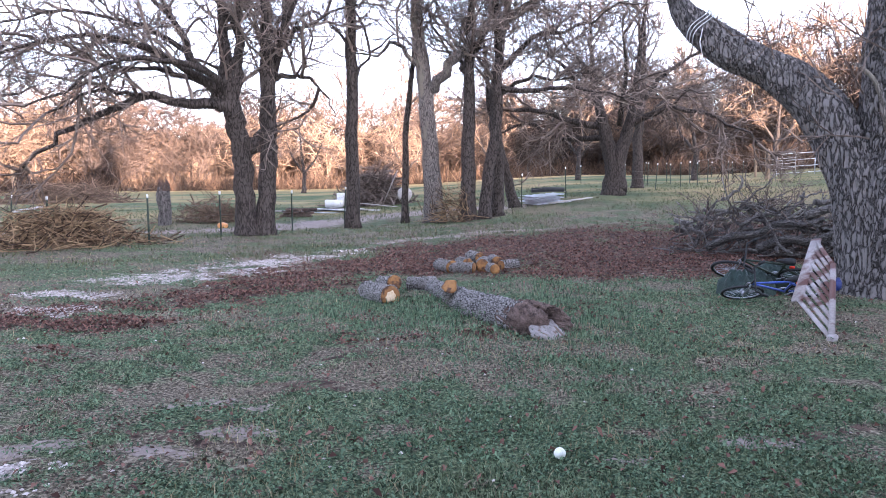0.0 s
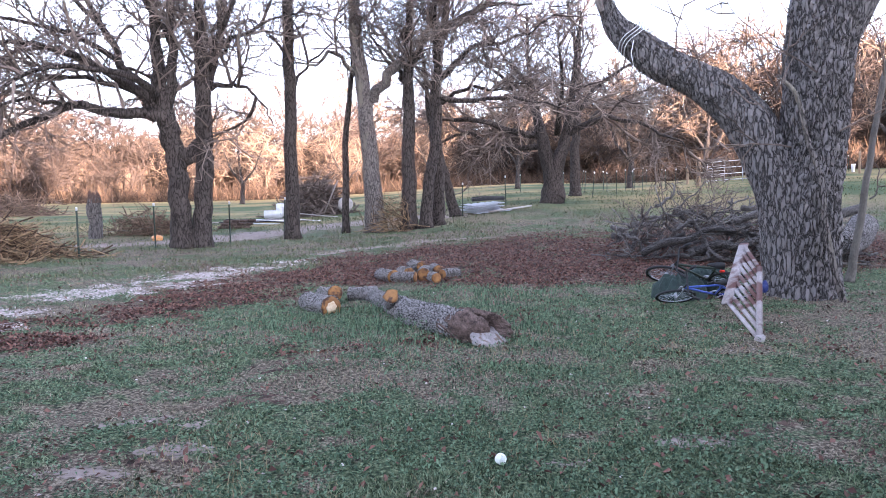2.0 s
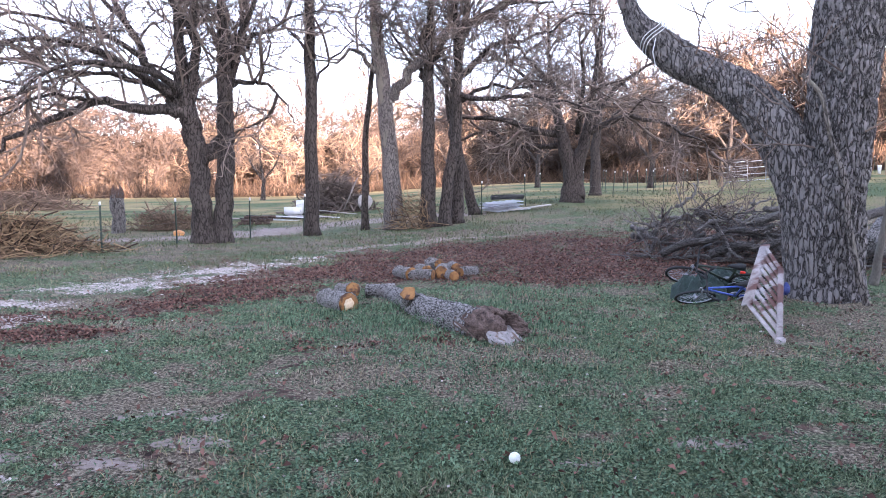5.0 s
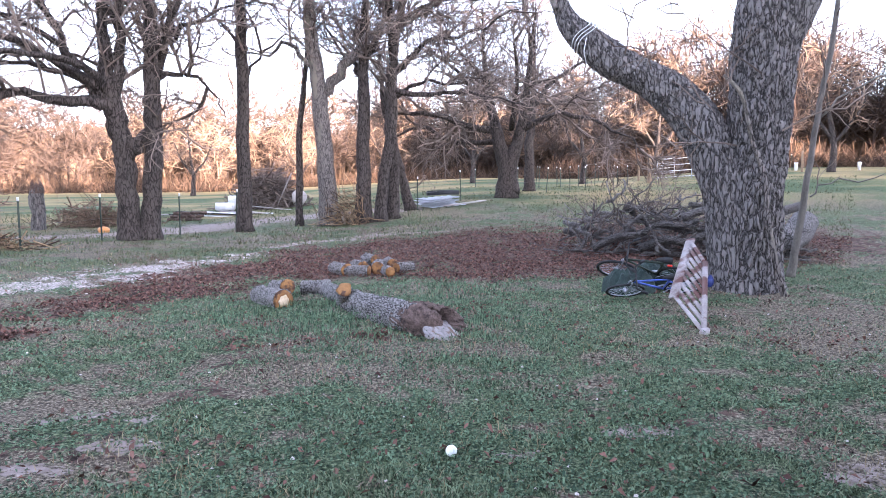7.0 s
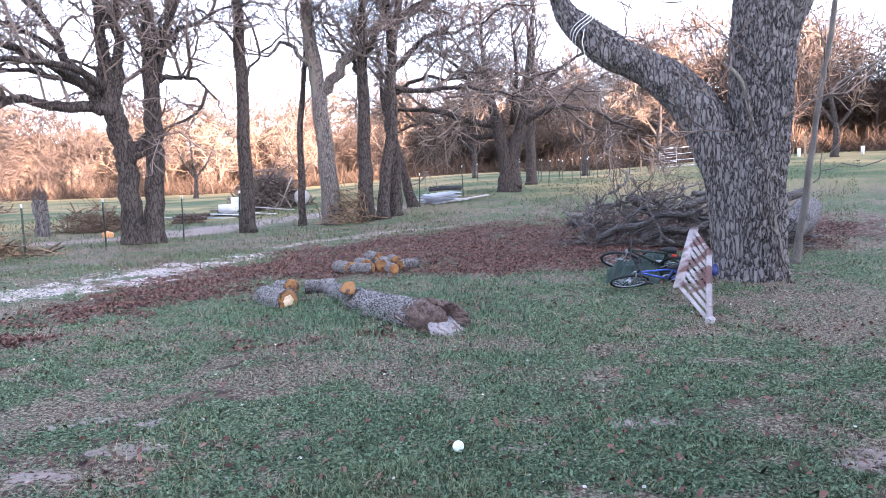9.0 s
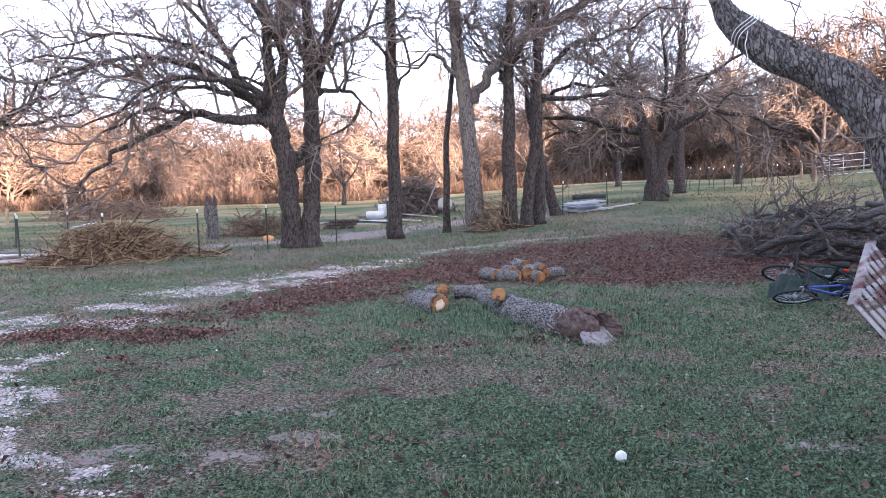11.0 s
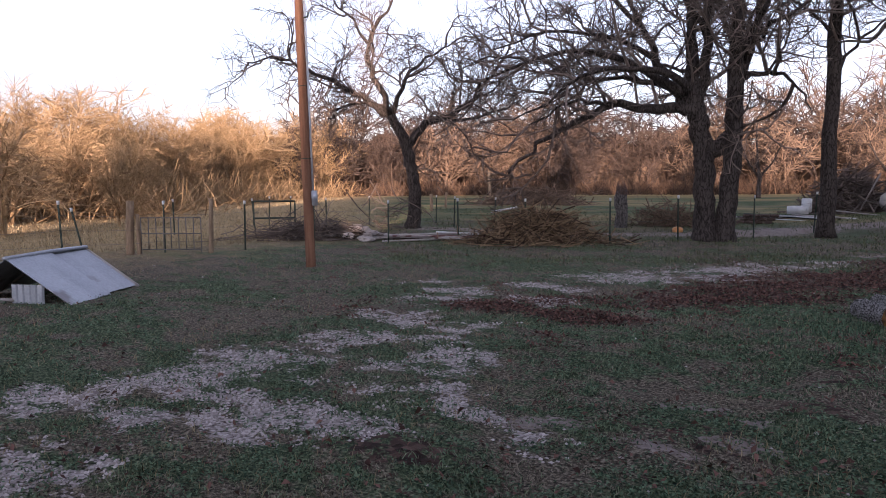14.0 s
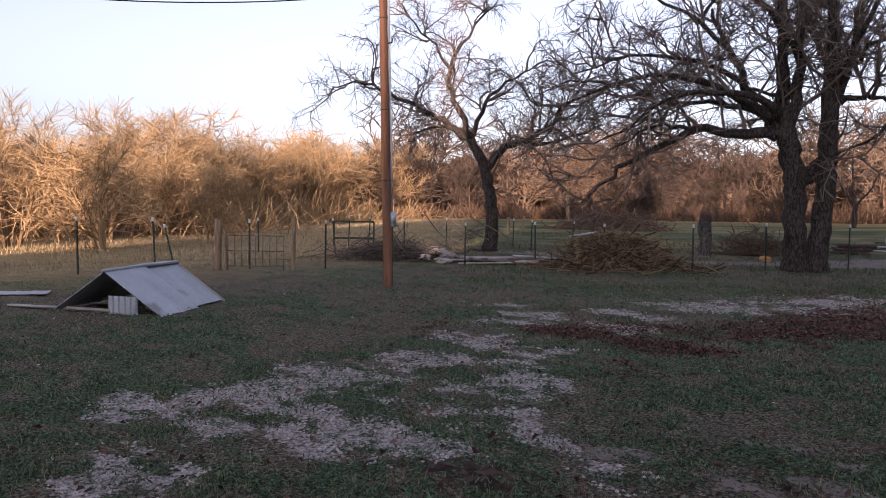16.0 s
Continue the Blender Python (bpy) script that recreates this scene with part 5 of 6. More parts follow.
tube_gate("farm_gate", "grey wire farm gate between wooden posts", (-15.8, 9.95), (-14.7, 10.8), .1, .85, 3, 9, .012, WIRE)
tube_gate("farm_gate", "low dark pipe gate in the meadow", (-22.0, 18.8), (-21.0, 20.0), .3, .95, 2, 2, .035, STEEL)
tube_gate("livestock_panel", "white tubular livestock panel of the pen", (20.2, 44.9), (22.0, 45.2), .15, 1.4, 5, 3, .022, BOARD, "livestock panel", "pen panels")
tube_gate("livestock_panel", "white tubular livestock panel of the pen", (21.2, 46.0), (22.9, 44.6), .15, 1.35, 4, 2, .022, WHITEPAINT, "livestock panel", "pen panels")
tube_gate("livestock_panel", "pale tubular livestock panel of the pen", (22.9, 44.6), (24.4, 44.8), .15, 1.4, 4, 2, .026, GALV, "livestock panel", "pen panels")

# the utility pole
pole = thing("utility_pole", "weathered wooden utility pole leaning slightly over the grass", "utility pole", pose(-10.6, 10.27, -.05, 1.2, -1.0, 0))
g = Geo().tube([(0, 0, z) for z in np.linspace(-.3, 9, 40)], [.1 - .0028 * z for z in np.linspace(0, 9, 40)], 20)
g.v = [v + Vector((1, 1, 0)) * .008 * noise.noise(Vector((v.x * 9, v.y * 9, v.z * 1.5))) for v in g.v]
part("shaft", g, POLEWOOD, pole)
m_ = pose(0, 0, 0, 0, 0, 44)
box = part("meter_box", Geo().box(m_ @ pose(.13, -.02, 1.42), .12, .11, .3, .012), GALV, pole, "grey metal meter box")
part("box_lid", Geo().box(m_ @ pose(.13, -.08, 1.44), .1, .012, .22, .004), GALV, box)
part("conduit", Geo().tube([m_ @ Vector((.105, -.02, z)) for z in (1.5, 3, 5, 8)], [.022] * 4, 10), GALV, pole, "grey conduit")
hook = part("bracket", Geo().tube([m_ @ Vector(p) for p in ((.08, -.03, 4.9), (.16, -.04, 4.92), (.17, -.04, 5.0))], [.018] * 3, 7), STEEL, pole)
for z in (2.2, 3.6, 5.4):
    part("strap", ring(Geo(), (0, 0, z), .102 - .0028 * z, .008, Matrix(), 5, 20), STEEL, pole)
cable = Geo()
p0, p1 = Vector((-10.72, 10.2, 5.85)), Vector((-16.2, 2.6, 5.5))
cable.tube([p0.lerp(p1, t) - Vector((0, 0, .36 * 4 * t * (1 - t))) for t in np.linspace(0, 1, 24)], [.012] * 24, 5)
solid("overhead_cable", cable, BLACK, "black overhead cable sagging from the utility pole", "cable")

# the low gabled shelter of metal sheets
shelter = thing("animal_shelter", "low gabled shelter of dull metal roofing sheets on the ground", "shelter")
A_, B_, C_ = Vector((-11.7, 4.32, 0)), Vector((-10.03, 5.07, 0)), Vector((-10.96, 6.75, 0))
back = C_ - B_
R0 = (A_ + B_) / 2 + Vector((0, 0, .62)) - back * .02
R1 = R0 + back * 1.0


def sheet(p, q, r_, ribs, thick=.012, amp=.006):
    """A ribbed metal sheet: p to q along the ridge, p to r down the slope."""
    g_ = Geo()
    n_ = ((q - p).cross(r_ - p)).normalized()
    k_ = ribs * 6
    for i in range(k_ + 1):
        for j in range(7):
            w_ = amp * (1 if i % 6 in (0, 1) else 0) + .006 * noise.noise(Vector((i * .2, j * .5, p.x)))
            g_.v.append(p + (q - p) * (i / k_) + (r_ - p) * (j / 6) + n_ * w_)
    m2 = len(g_.v)
    g_.v += [v - n_ * thick for v in g_.v]
    for i in range(k_):
        for j in range(6):
            f_ = (i * 7 + j, (i + 1) * 7 + j, (i + 1) * 7 + j + 1, i * 7 + j + 1)
            g_.f += [f_, tuple(m2 + x for x in reversed(f_))]
    edge = [i * 7 for i in range(k_ + 1)] + [k_ * 7 + j for j in range(1, 7)] + [i * 7 + 6 for i in range(k_ - 1, -1, -1)] + [j for j in range(5, 0, -1)]
    g_.f += [(b_, a_, m2 + a_, m2 + b_) for a_, b_ in zip(edge, edge[1:] + edge[:1])]
    return g_


half = R0.lerp(R1, .5)
low = Vector((0, 0, .02))
part("roof_sheet", sheet(R0, half + back * .02, B_ + low + (B_ - R0) * .03, 2), GALV, shelter, smooth=False)
part("roof_sheet", sheet(half - low * 2, R1 - low * 2, B_ + back * .5 - low * .6 - (B_ - R0) * .05, 2), GALV, shelter, smooth=False)
part("roof_sheet", sheet(R1, half, A_ + back + low, 4), GALV, shelter, smooth=False)
part("roof_sheet", sheet(half + back * .02, R0, A_ + back * .5 + low, 4), GALV, shelter, smooth=False)
part("ridge_cap", Geo().tube([R0 - back * .02 + Vector((0, 0, .01)), R0.lerp(R1, .5) + Vector((0, 0, .025)), R1 + Vector((0, 0, .012))], [.028] * 3, 6), GALV, shelter, "folded metal ridge cap")
side = (B_ - A_).normalized()
part("gable_panel", sheet(A_ + side * .95 + Vector((0, 0, .27)), A_ + side * 1.45 + Vector((0, 0, .27)), A_ + side * .95 + Vector((0, 0, .0)), 5, amp=.02), GALV, shelter, "corrugated metal scrap", smooth=False)
part("ground_beam", bar(A_ + side * .2 + Vector((0, 0, .05)), A_ + side * 1.0 + Vector((0, 0, .05)), .05, .05, Vector((0, 0, 1))), BOARD, shelter)
part("rafter", bar(A_ + back * .98 + low, R1 - low, .05, .05, Vector((0, 0, 1))), BOARD, shelter)
part("rafter", bar(A_ + back * .5 + low, half - low * 2, .05, .05, Vector((0, 0, 1))), BOARD, shelter)
part("rafter", bar(B_ + back * .97, R1 - low * 2, .05, .05, Vector((0, 0, 1))), BOARD, shelter)
solid("scrap_sheet", sheet(Vector((-13.9, 4.2, .06)), Vector((-13.5, 4.9, .05)), Vector((-14.5, 4.5, .04)), 3), GALV, "pale metal sheet lying flat on the grass", "metal sheet", smooth=False)
solid("plank", bar(Vector((-12.6, 4.0, .03)), Vector((-11.75, 4.45, .03)), .09, .03, Vector((0, 0, 1))), BOARD, "grey plank lying beside the shelter", "plank")
solid("stone", Geo().tube([(0, 0, 0), (0, 0, .03), (0, 0, .06)], [.09, .1, .03], 9), STONE, "pale stone in front of the shelter", "stone", on(-11.0, 4.7, 0))


# ---------------------------------------------------------------- heaps and lumber along the lane
def stick_heap(name, label, category, at_, wide, deep, tall, count, mat, seed, length=(.6, 1.6), thick=.012, flat=.5):
    ob = thing(name, label, category, on(*at_, 0, 0, 0, math.degrees(math.atan2(-at_[0], at_[1]))))
    rng_ = random.Random(seed)
    rest = Geo()
    for k in range(count):
        u, v = rng_.gauss(0, wide * .22), rng_.gauss(0, deep * .22)
        top = tall * max(0, 1 - (2 * u / wide) ** 2) * max(.1, 1 - (2 * v / deep) ** 2)
        t = rng_.uniform(0, 6.28)
        d = Vector((math.cos(t), math.sin(t), rng_.gauss(0, .28) * flat))
        n_ = rng_.uniform(*length)
        q = wander(rng_, Vector((u, v, rng_.uniform(.05, 1) * top + .02)) - d * n_ / 2, d, n_, 3, .24)
        for p in q:
            p.z = max(p.z, .015)
        r_ = thick * rng_.uniform(.5, 1.6)
        g_ = Geo() if k % 12 == 0 else rest
        g_.tube(q, [r_, r_ * .9, r_ * .7, r_ * .4], 4, False)
        if k % 12 == 0:
            part("stick", g_, mat, ob)
    tagged(part("tangle", rest, mat, ob, smooth=False), kind="stuff")
    return ob


stick_heap("brush_pile", "low heap of dry tan cut brush by the fence", "brush pile", (-9.35, 17.75), 4.0, 2.2, .95, 1500, BRUSH, 3, (.35, 1.1), .011, 1.5)
stick_heap("brush_pile", "brown flattened brush heap in the meadow", "brush pile", (-24.5, 47.0), 8, 3.5, 1.0, 800, TWIG_WARM, 4, (1.0, 2.4), .025, 1.4)
stick_heap("debris_pile", "tall dark heap of uprooted branches", "brush pile", (-3.6, 38.0), 3.6, 2.4, 1.9, 900, TWIG, 5, (.8, 1.8), .028, 1.6)
stick_heap("brush_pile", "low dead stems beside the stump", "brush pile", (-8.6, 26.8), 3.4, 1.0, .8, 500, TWIG_WARM, 6, (.4, .9), .012, 2.5)
stick_heap("brush_pile", "dead branches tangled in the fence", "brush pile", (-15.5, 15.4), 4.0, 1.6, .5, 500, TWIG, 7, (.5, 1.6), .012)
stick_heap("dry_stems", "dry reddish stems at the foot of the oaks", "dry stems", (.35, 23.0), 1.4, .6, 1.0, 260, BRUSH, 8, (.4, 1.1), .008, 3.0)
stick_heap("dry_stems", "dead leaning stems under a tree", "dry stems", (-16.6, 20.4), 2.4, 1.0, 1.2, 36, TWIG, 9, (.8, 2.4), .016, 3.0)

stump = thing("tree_stump", "tall rotten grey tree stump in the meadow", "stump", on(-9.75, 25.3))
g = bark_tube([(0, 0, -.1, .25), (.02, 0, .5, .2), (-.03, 0, 1.0, .24), (.02, 0, 1.4, .19)], 30, 12, .03, 4)
part("trunk", g, BARK, stump)
g = Geo()
rng = random.Random(12)
for k in range(16):
    t = k / 16 * 6.28
    g.tube([(math.cos(t) * .17, math.sin(t) * .17, 1.2), (math.cos(t) * .15, math.sin(t) * .15, 1.42), (math.cos(t) * .12 - .03, math.sin(t) * .12, 1.5 + rng.uniform(-.1, .4) * (1.4 if k in (3, 4, 5) else .6))], [.06, .05, .01], 5)
part("jagged_top", g, ROTWOOD, stump, "jagged rotten top", smooth=False)

# appliance shells and boards
for x, y, sx, sy, sz, z0, label in ((-5.3, 35.2, .85, .6, .36, .15, "white metal appliance shell lying on scrap boards"), (-5.0, 35.6, .4, .4, .62, .2, "upright white appliance beside scrap boards")):
    ob = thing("appliance", label, "appliance", on(x, y, z0, 0, 0, 12))
    part("casing", Geo().box(pose(0, 0, sz / 2), sx, sy, sz, .03), WHITEPAINT, ob)
    part("door_panel", Geo().box(pose(0, -sy / 2 - .012, sz / 2), sx * .9, .024, sz * .86, .008), WHITEPAINT, ob)
    part("handle", Geo().box(pose(sx * .36, -sy / 2 - .04, sz * .55), .03, .03, sz * .3, .006), GALV, ob)
rng = random.Random(17)
for k in range(16):
    x, y = -5.6 + rng.uniform(-1.6, 2.4), 33.6 + rng.uniform(-1.2, 1.6)
    n_ = rng.uniform(1.2, 2.6)
    solid("board", Geo().box(Matrix(), n_, .2, .04, .006), rng.choice([BOARD, BOARD, WHITEPAINT, BLACK]), "scrap board lying in the heap by the lane", "board", on(x, y, .03 + .03 * (k % 5), 0, rng.gauss(0, 2), rng.uniform(-40, 40)), group="scrap boards")
solid("board", Geo().box(Matrix(), 2.0, .18, .05, .006), BOARD, "pale plank leaning on the branch heap", "board", on(-2.7, 36.9, .85, 0, -66, 10))
solid("white_tub", Geo().tube([(0, 0, 0), (0, 0, .3), (0, 0, .5)], [.3, .36, .38], 16), BOARD, "pale tub tipped against the branch heap", "tub", on(-2.0, 37.2, .3, 60, 20, 0))
for x, y in ((31.0, 45.6), (34.2, 43.6)):
    solid("feed_tub", Geo().tube([(0, 0, 0), (0, 0, .3), (0, 0, .55)], [.09, .11, .12], 14), WHITEPAINT, "small white feed tub on the far rise", "tub", on(x, y, 0), group="feed tubs")
solid("orange_tub", Geo().tube([(0, 0, 0), (0, 0, .08), (0, 0, .14)], [.17, .18, .08], 14), ORANGE, "orange plastic lump beside the lane", "tub", on(-7.3, 23.9, .03, 20, 10, 0))
for k in range(12):
    solid("brick", Geo().box(Matrix(), .3, .15, .12, .012), ROTWOOD, "reddish block stacked by the lane", "brick", on(-6.6 + .33 * (k % 4) + .12 * (k // 4), 30.0, .065 + .125 * (k // 4), 0, 0, rng.uniform(-16, 16)), group="stacked blocks")
# boards and rubble under the forked tree
for k in range(11):
    p = Vector((-13.3, 16.2, 0)).lerp(Vector((-11.2, 17.5, 0)), k / 10)
    n_ = rng.uniform(1.3, 2.7)
    solid("board", Geo().box(Matrix(), n_, .2, .05, .006), rng.choice([BOARD, BOARD, WHITEPAINT, RUSTWHITE]), "weathered board lying by the fence", "board", on(p.x + rng.uniform(-.3, .3), p.y + rng.uniform(-.4, .5), .04 + .05 * (k % 4), rng.gauss(0, 3), rng.gauss(0, 2), 38 + rng.gauss(0, 12)), group="fence boards")
for k in range(44):
    g = Geo()
    bm = bmesh.new()
    bmesh.ops.create_icosphere(bm, subdivisions=2, radius=1)
    s = rng.uniform(.05, .16)
    g.v = [Vector((v.co.x * s * 1.3, v.co.y * s, v.co.z * s * .6)) * (1 + .55 * noise.noise(v.co * 1.6 + Vector((k, 0, 0)))) for v in bm.verts]
    g.f = [tuple(q.index for q in f.verts) for f in bm.faces]
    bm.free()
    x, y = -14.7 + rng.gauss(0, .65), 16.3 + rng.gauss(0, .6)
    solid("rubble_stone", g, STONE, "rough pale stone in a rubble heap", "stone", on(x, y, max(.06, .4 - .4 * math.hypot(x + 14.7, y - 16.3)), 0, 0, rng.uniform(0, 360)), group="rubble heap", smooth=False)
solid("white_pipe", Geo().tube([(-.7, 0, .05), (.7, 0, .3)], [.06, .06], 10), WHITEPAINT, "white pipe lying in the meadow", "pipe", on(-19.5, 34.0, 0, 0, 0, 20))

# corrugated roofing sheets stacked in the grass
for k in range(6):
    x0, y0 = 3.3 + rng.uniform(-.12, .12), 26.6 + rng.uniform(-.15, .15)
    p = Vector((x0, y0, height(x0, y0) + .05 + .055 * k))
    solid("roofing_sheet", sheet(p, p + Vector((1.35 + rng.uniform(-.2, .2), .8, .1)), p + Vector((-.35, .75, .04)), 5, amp=.02), GALV, "corrugated metal roofing sheet in a stack", "metal sheet", group="stacked roofing sheets", smooth=False)
solid("black_pipe", Geo().tube([(3.4, 27.5, 1.22), (4.1, 27.8, 1.25), (4.7, 28.1, 1.24)], [.09, .09, .09], 14), BLACK, "thick black pipe lying on the roofing sheets", "pipe")
solid("plank", bar(Vector((3.9, 26.4, .76)), Vector((5.6, 27.2, .95)), .2, .04, Vector((0, 0, 1))), BOARD, "grey plank beside the roofing sheets", "plank")


# ---------------------------------------------------------------- grass, weeds, leaves, gravel
def scatter(seed, count, r_lo, r_hi, az_lo=-76, az_hi=42, power=1.0):
    rs_ = np.random.RandomState(seed)
    r = r_lo * (r_hi / r_lo) ** (rs_.uniform(0, 1, count) ** power)
    az = np.radians(rs_.uniform(az_lo, az_hi, count))
    return rs_, r * np.sin(az), r * np.cos(az)


def ground_z(x, y):
    leaf, stone, earth, weed = zones(x, y)
    lumps = (grain2(x * 2.2, y * 2.2, 5) - 0.5) * 0.05 + (grain2(x * 7, y * 7, 6) - 0.5) * 0.02 + (grain2(x * 0.5, y * 0.5, 7) - 0.5) * 0.06
    return terrain(x, y) + lumps * np.clip(r_fade(np.hypot(x, y)), 0, 1) + leaf * 0.03 - 0.01 * stone


def blades(name, label, mat, x, y, tall, width, rs_, lean=0.5, category="grass"):
    n_ = len(x)
    z = ground_z(x, y) - 0.005
    t, b = rs_.uniform(0, 6.28, n_), rs_.uniform(0, 6.28, n_)
    l_ = rs_.uniform(.1, 1, n_) * lean * tall
    base = np.stack([x, y, z], 1)
    side_ = np.stack([np.cos(t), np.sin(t), np.zeros(n_)], 1) * (width / 2)[:, None]
    bend = np.stack([np.cos(b) * l_, np.sin(b) * l_, tall], 1)
    mid_ = base + bend * np.array([.35, .35, .6])
    v = np.stack([base - side_, base + side_, mid_ + side_ * .7, mid_ - side_ * .7, base + bend], 1).reshape(-1, 3)
    k = np.arange(n_)[:, None] * 5
    me = bpy.data.meshes.new(name)
    me.from_pydata(v.tolist(), [], np.concatenate([k + [0, 1, 2, 3]], 0).tolist() + (k + [3, 2, 4]).tolist())
    me.materials.append(mat)
    return tagged(new(name, me), label, category, kind="stuff")


rs_, x, y = scatter(1, 235000, 2.6, 17, power=.8)
leaf, stone, earth, weed = zones(x, y)
tuft = grain2(x * 1.9, y * 1.9, 11) * .45 + grain2(x * 5.5, y * 5.5, 12) * .55
sere = parch(x, y)
keep = rs_.uniform(0, 1, len(x)) < np.clip((tuft - .36) * 6, .06, 1) * (1 - leaf) * (1 - stone) * (1 - .85 * earth) * (1 - .25 * sere)
x, y, tuft, sere = x[keep], y[keep], tuft[keep], sere[keep]
r = np.hypot(x, y)
tall = .010 + .055 * np.clip(tuft - .25, 0, 1) * rs_.uniform(.4, 1.4, len(x))
live = rs_.uniform(0, 1, len(x)) > sere * 1.15 - .1
blades("grass", "short patchy green winter grass", GRASS, x[live], y[live], tall[live], (.005 + .0007 * r)[live], rs_, 1.7)
live = ~live
blades("parched_grass", "short dry grey-brown grass in patches", PARCHED, x[live], y[live], tall[live] * .8, (.004 + .0006 * r)[live], rs_, 2.2)
rs_, x, y = scatter(2, 90000, 3.0, 14, -25, 30)
leaf, stone, earth, weed = zones(x, y)
keep = rs_.uniform(0, 1, len(x)) < weed * .6 * (1 - leaf) * np.clip(grain2(x * 3, y * 3, 13) * 2 - .5, 0, 1)
x, y, weed = x[keep], y[keep], weed[keep]
blades("weeds", "taller green weeds round the fallen log", WEED, x, y, (.02 + .085 * weed ** 1.6) * rs_.uniform(.35, 1.5, len(x)), .006 + .0006 * np.hypot(x, y), rs_, .6, "weeds")
rs_, x, y = scatter(3, 26000, 3.0, 24)
leaf, stone, earth, weed = zones(x, y)
keep = rs_.uniform(0, 1, len(x)) < np.clip(grain2(x * .9, y * .9, 14) * 2.2 - .8, 0, .9) * (1 - leaf) * (1 - stone)
x, y = x[keep], y[keep]
blades("dry_grass", "bleached dry grass stalks among the green", STRAW, x, y, rs_.uniform(.02, .08, len(x)), .003 + .0005 * np.hypot(x, y), rs_, 1.3)


def litter(name, label, mat, x, y, size, rs_, flat=.5, category="leaves", lift=0.0):
    """Curled leaves: two facets each."""
    n_ = len(x)
    z = ground_z(x, y) + rs_.uniform(.004, .03, n_) + lift
    t = rs_.uniform(0, 6.28, n_)
    u = np.stack([np.cos(t), np.sin(t), rs_.normal(0, flat, n_)], 1) * (size / 2)[:, None]
    w = np.stack([-np.sin(t), np.cos(t), rs_.normal(0, flat, n_)], 1) * (size / 3.4)[:, None]
    c_ = np.stack([x, y, z], 1)
    up = np.zeros((n_, 3))
    up[:, 2] = size * rs_.uniform(.05, .3, n_)
    v = np.stack([c_ - u, c_ - w + up, c_ + u, c_ + w + up], 1).reshape(-1, 3)
    k = np.arange(n_)[:, None] * 4
    me = bpy.data.meshes.new(name)
    me.from_pydata(v.tolist(), [], (k + [0, 1, 2]).tolist() + (k + [0, 2, 3]).tolist())
    me.materials.append(mat)
    return tagged(new(name, me), label, category, kind="stuff")


rs_, x, y = scatter(5, 300000, 7.0, 24, -45, 38)
leaf, stone, earth, weed = zones(x, y)
keep = rs_.uniform(0, 1, len(x)) < leaf * .6 + .006
x, y = x[keep], y[keep]
litter("leaf_litter", "carpet of fallen reddish-brown oak leaves", LEAF, x, y, rs_.uniform(.026, .056, len(x)), rs_)
rs_, x, y = scatter(6, 2600, 2.8, 12)
litter("stray_leaves", "single brown leaves strewn over the grass", LEAF, x, y, rs_.uniform(.03, .06, len(x)), rs_)
# small broad-leaved weeds pressed into the turf
rs_, x, y = scatter(9, 210000, 2.7, 15, power=.85)
leaf, stone, earth, weed = zones(x, y)
patch = .36 * (1 - parch(x, y)) + grain2(x * .8, y * .8, 21) * .2 + grain2(x * 4.5, y * 4.5, 22) * .5
keep = rs_.uniform(0, 1, len(x)) < np.clip((patch - .44) * 4, .02, .8) * (1 - leaf) * (1 - .8 * stone) * (1 - earth)
x, y = x[keep], y[keep]
litter("clover", "small green broad-leaved weeds in the turf", WEED, x, y, rs_.uniform(.009, .022, len(x)) * (1 + .06 * np.hypot(x, y)), rs_, .5, "weeds")
rs_, x, y = scatter(10, 60000, 4.0, 13, -25, 30)
leaf, stone, earth, weed = zones(x, y)
keep = rs_.uniform(0, 1, len(x)) < weed * np.clip(grain2(x * 2.4, y * 2.4, 61) * 2.4 - .6, 0, 1) * (1 - leaf) * .55
x, y, weed = x[keep], y[keep], weed[keep]
litter("leafy_weeds", "leafy green weeds standing round the fallen log", WEED, x, y, rs_.uniform(.014, .034, len(x)), rs_, .7, "weeds", rs_.uniform(0, .11, len(x)) * weed)
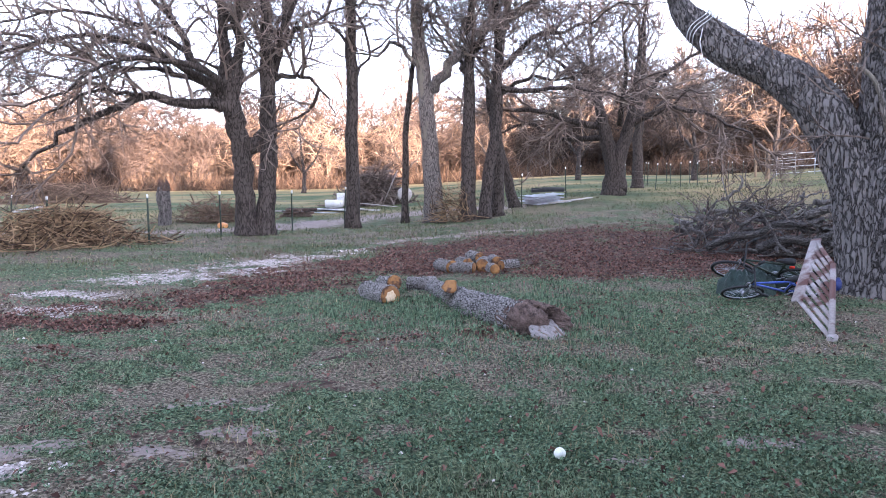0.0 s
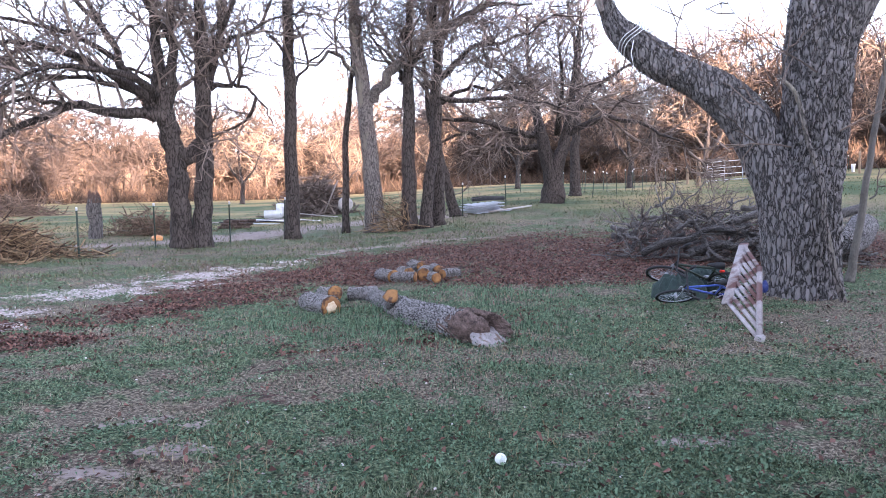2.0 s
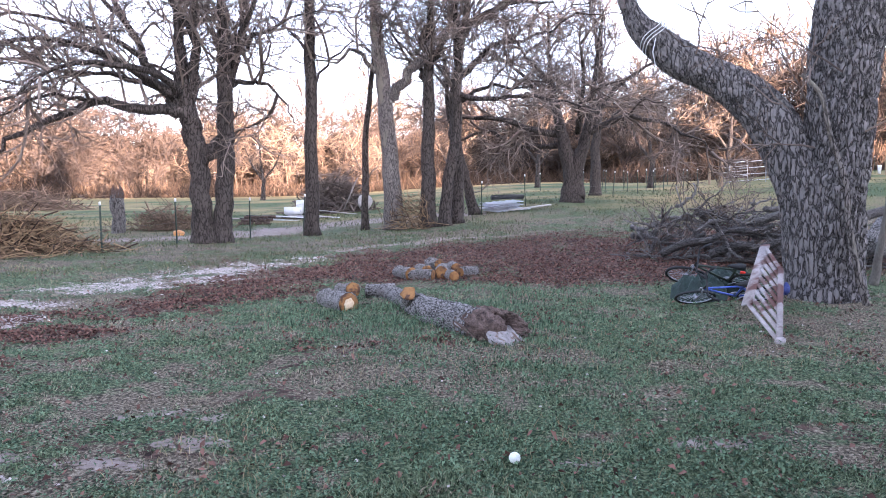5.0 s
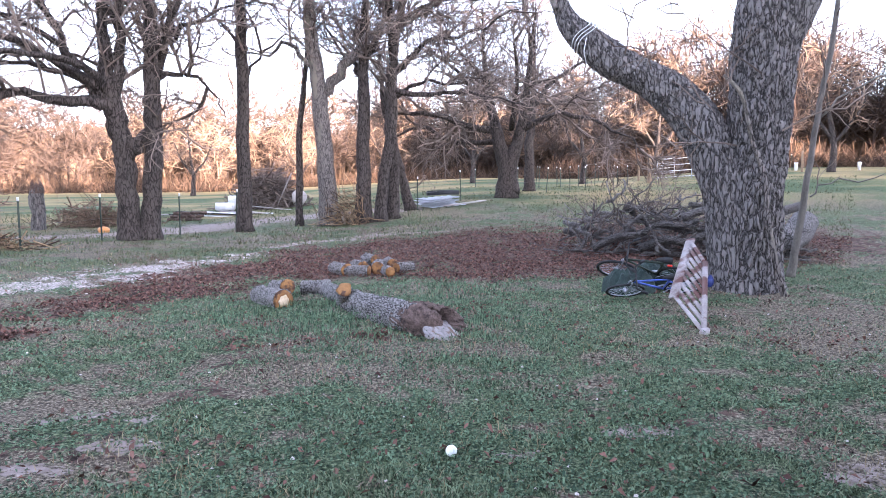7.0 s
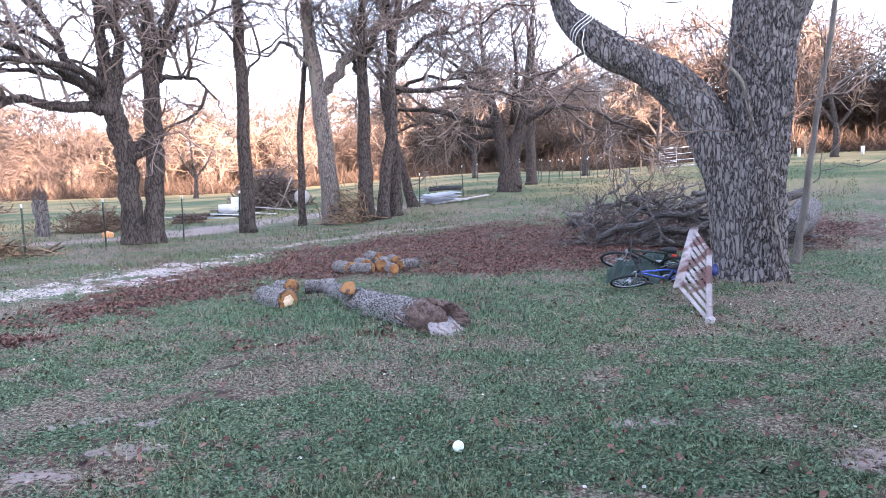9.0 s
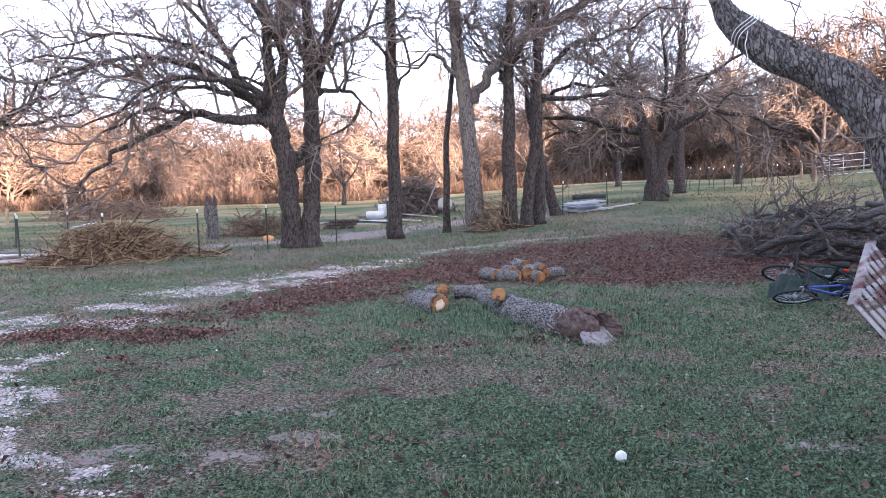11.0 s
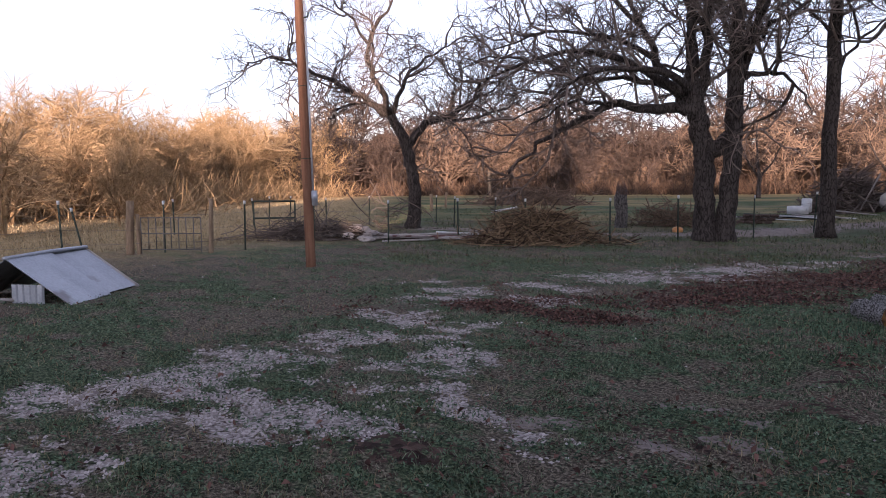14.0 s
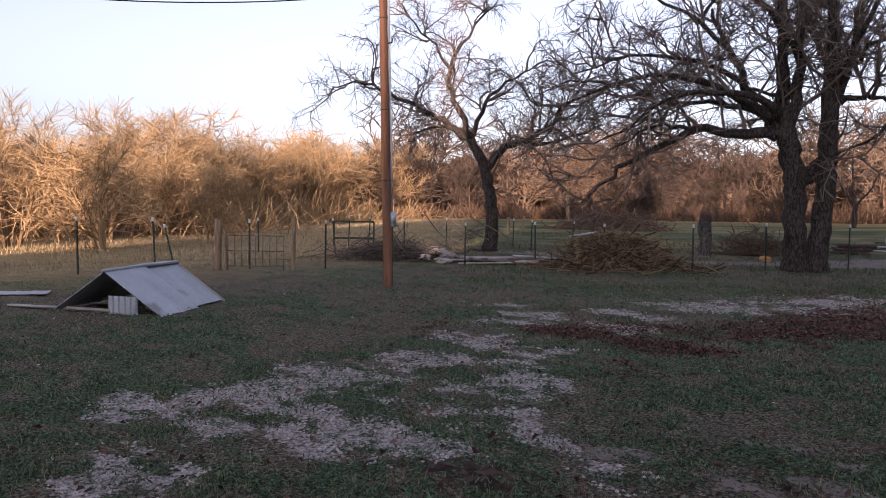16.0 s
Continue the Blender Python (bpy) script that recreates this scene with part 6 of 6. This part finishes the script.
# pebbles
rs_, x, y = scatter(7, 200000, 2.8, 17)
leaf, stone, earth, weed = zones(x, y)
keep = rs_.uniform(0, 1, len(x)) < (stone * .9 + earth * .03) * np.clip(grain2(x * 5, y * 6, 15) * 2.2 - .5, 0, 1) + .0015
x, y = x[keep], y[keep]
n_ = len(x)
size = rs_.uniform(.006, .017, n_) * (1 + np.hypot(x, y) * .03)
octa = np.array([[1, 0, 0], [0, 1, 0], [-1, 0, 0], [0, -1, 0], [0, 0, .7], [0, 0, -.7]])
t = rs_.uniform(0, 6.28, n_)
v = octa[None] * size[:, None, None] * rs_.uniform(.6, 1.3, (n_, 6, 1))
v = np.stack([v[..., 0] * np.cos(t)[:, None] - v[..., 1] * np.sin(t)[:, None] + x[:, None], v[..., 0] * np.sin(t)[:, None] + v[..., 1] * np.cos(t)[:, None] + y[:, None], v[..., 2] + ground_z(x, y)[:, None] + .003], -1)
tri = np.array([[0, 1, 4], [1, 2, 4], [2, 3, 4], [3, 0, 4], [1, 0, 5], [2, 1, 5], [3, 2, 5], [0, 3, 5]])
me = bpy.data.meshes.new("gravel")
me.from_pydata(v.reshape(-1, 3).tolist(), [], (tri[None] + np.arange(n_)[:, None, None] * 6).reshape(-1, 3).tolist())
me.materials.append(PEBBLE)
tagged(new("gravel", me), "pale pebbles scattered over bare ground", "gravel", kind="stuff")

# standing hay in the meadow
rs_, x, y = scatter(12, 45000, 19, 75, -74, -30)
keep = (-x > np.maximum(.76 * y, 13) + 3 + 5 * (grain2(x * .3, y * .3, 31) - .5)) & (rs_.uniform(0, 1, len(x)) < .25 + .75 * grain2(x * .5, y * .5, 32))
x, y = x[keep], y[keep]
blades("hay_grass", "dry golden grass standing in the meadow", STRAW, x, y, rs_.uniform(.05, .16, len(x)), .007 + .0006 * np.hypot(x, y), rs_, 1.0)
# rough grass on the rise and along the fence
rs_, x, y = scatter(14, 60000, 15, 46, -40, 38)
leaf, stone, earth, weed = zones(x, y)
keep = rs_.uniform(0, 1, len(x)) < np.clip(grain2(x * .7, y * .7, 41) * 1.6 - .3, .05, 1) * (1 - leaf) * (1 - stone)
x, y = x[keep], y[keep]
blades("rough_grass", "rough green and straw-coloured grass on the rise", MEADOW, x, y, rs_.uniform(.03, .10, len(x)), .006 + .0007 * np.hypot(x, y), rs_, 1.1)
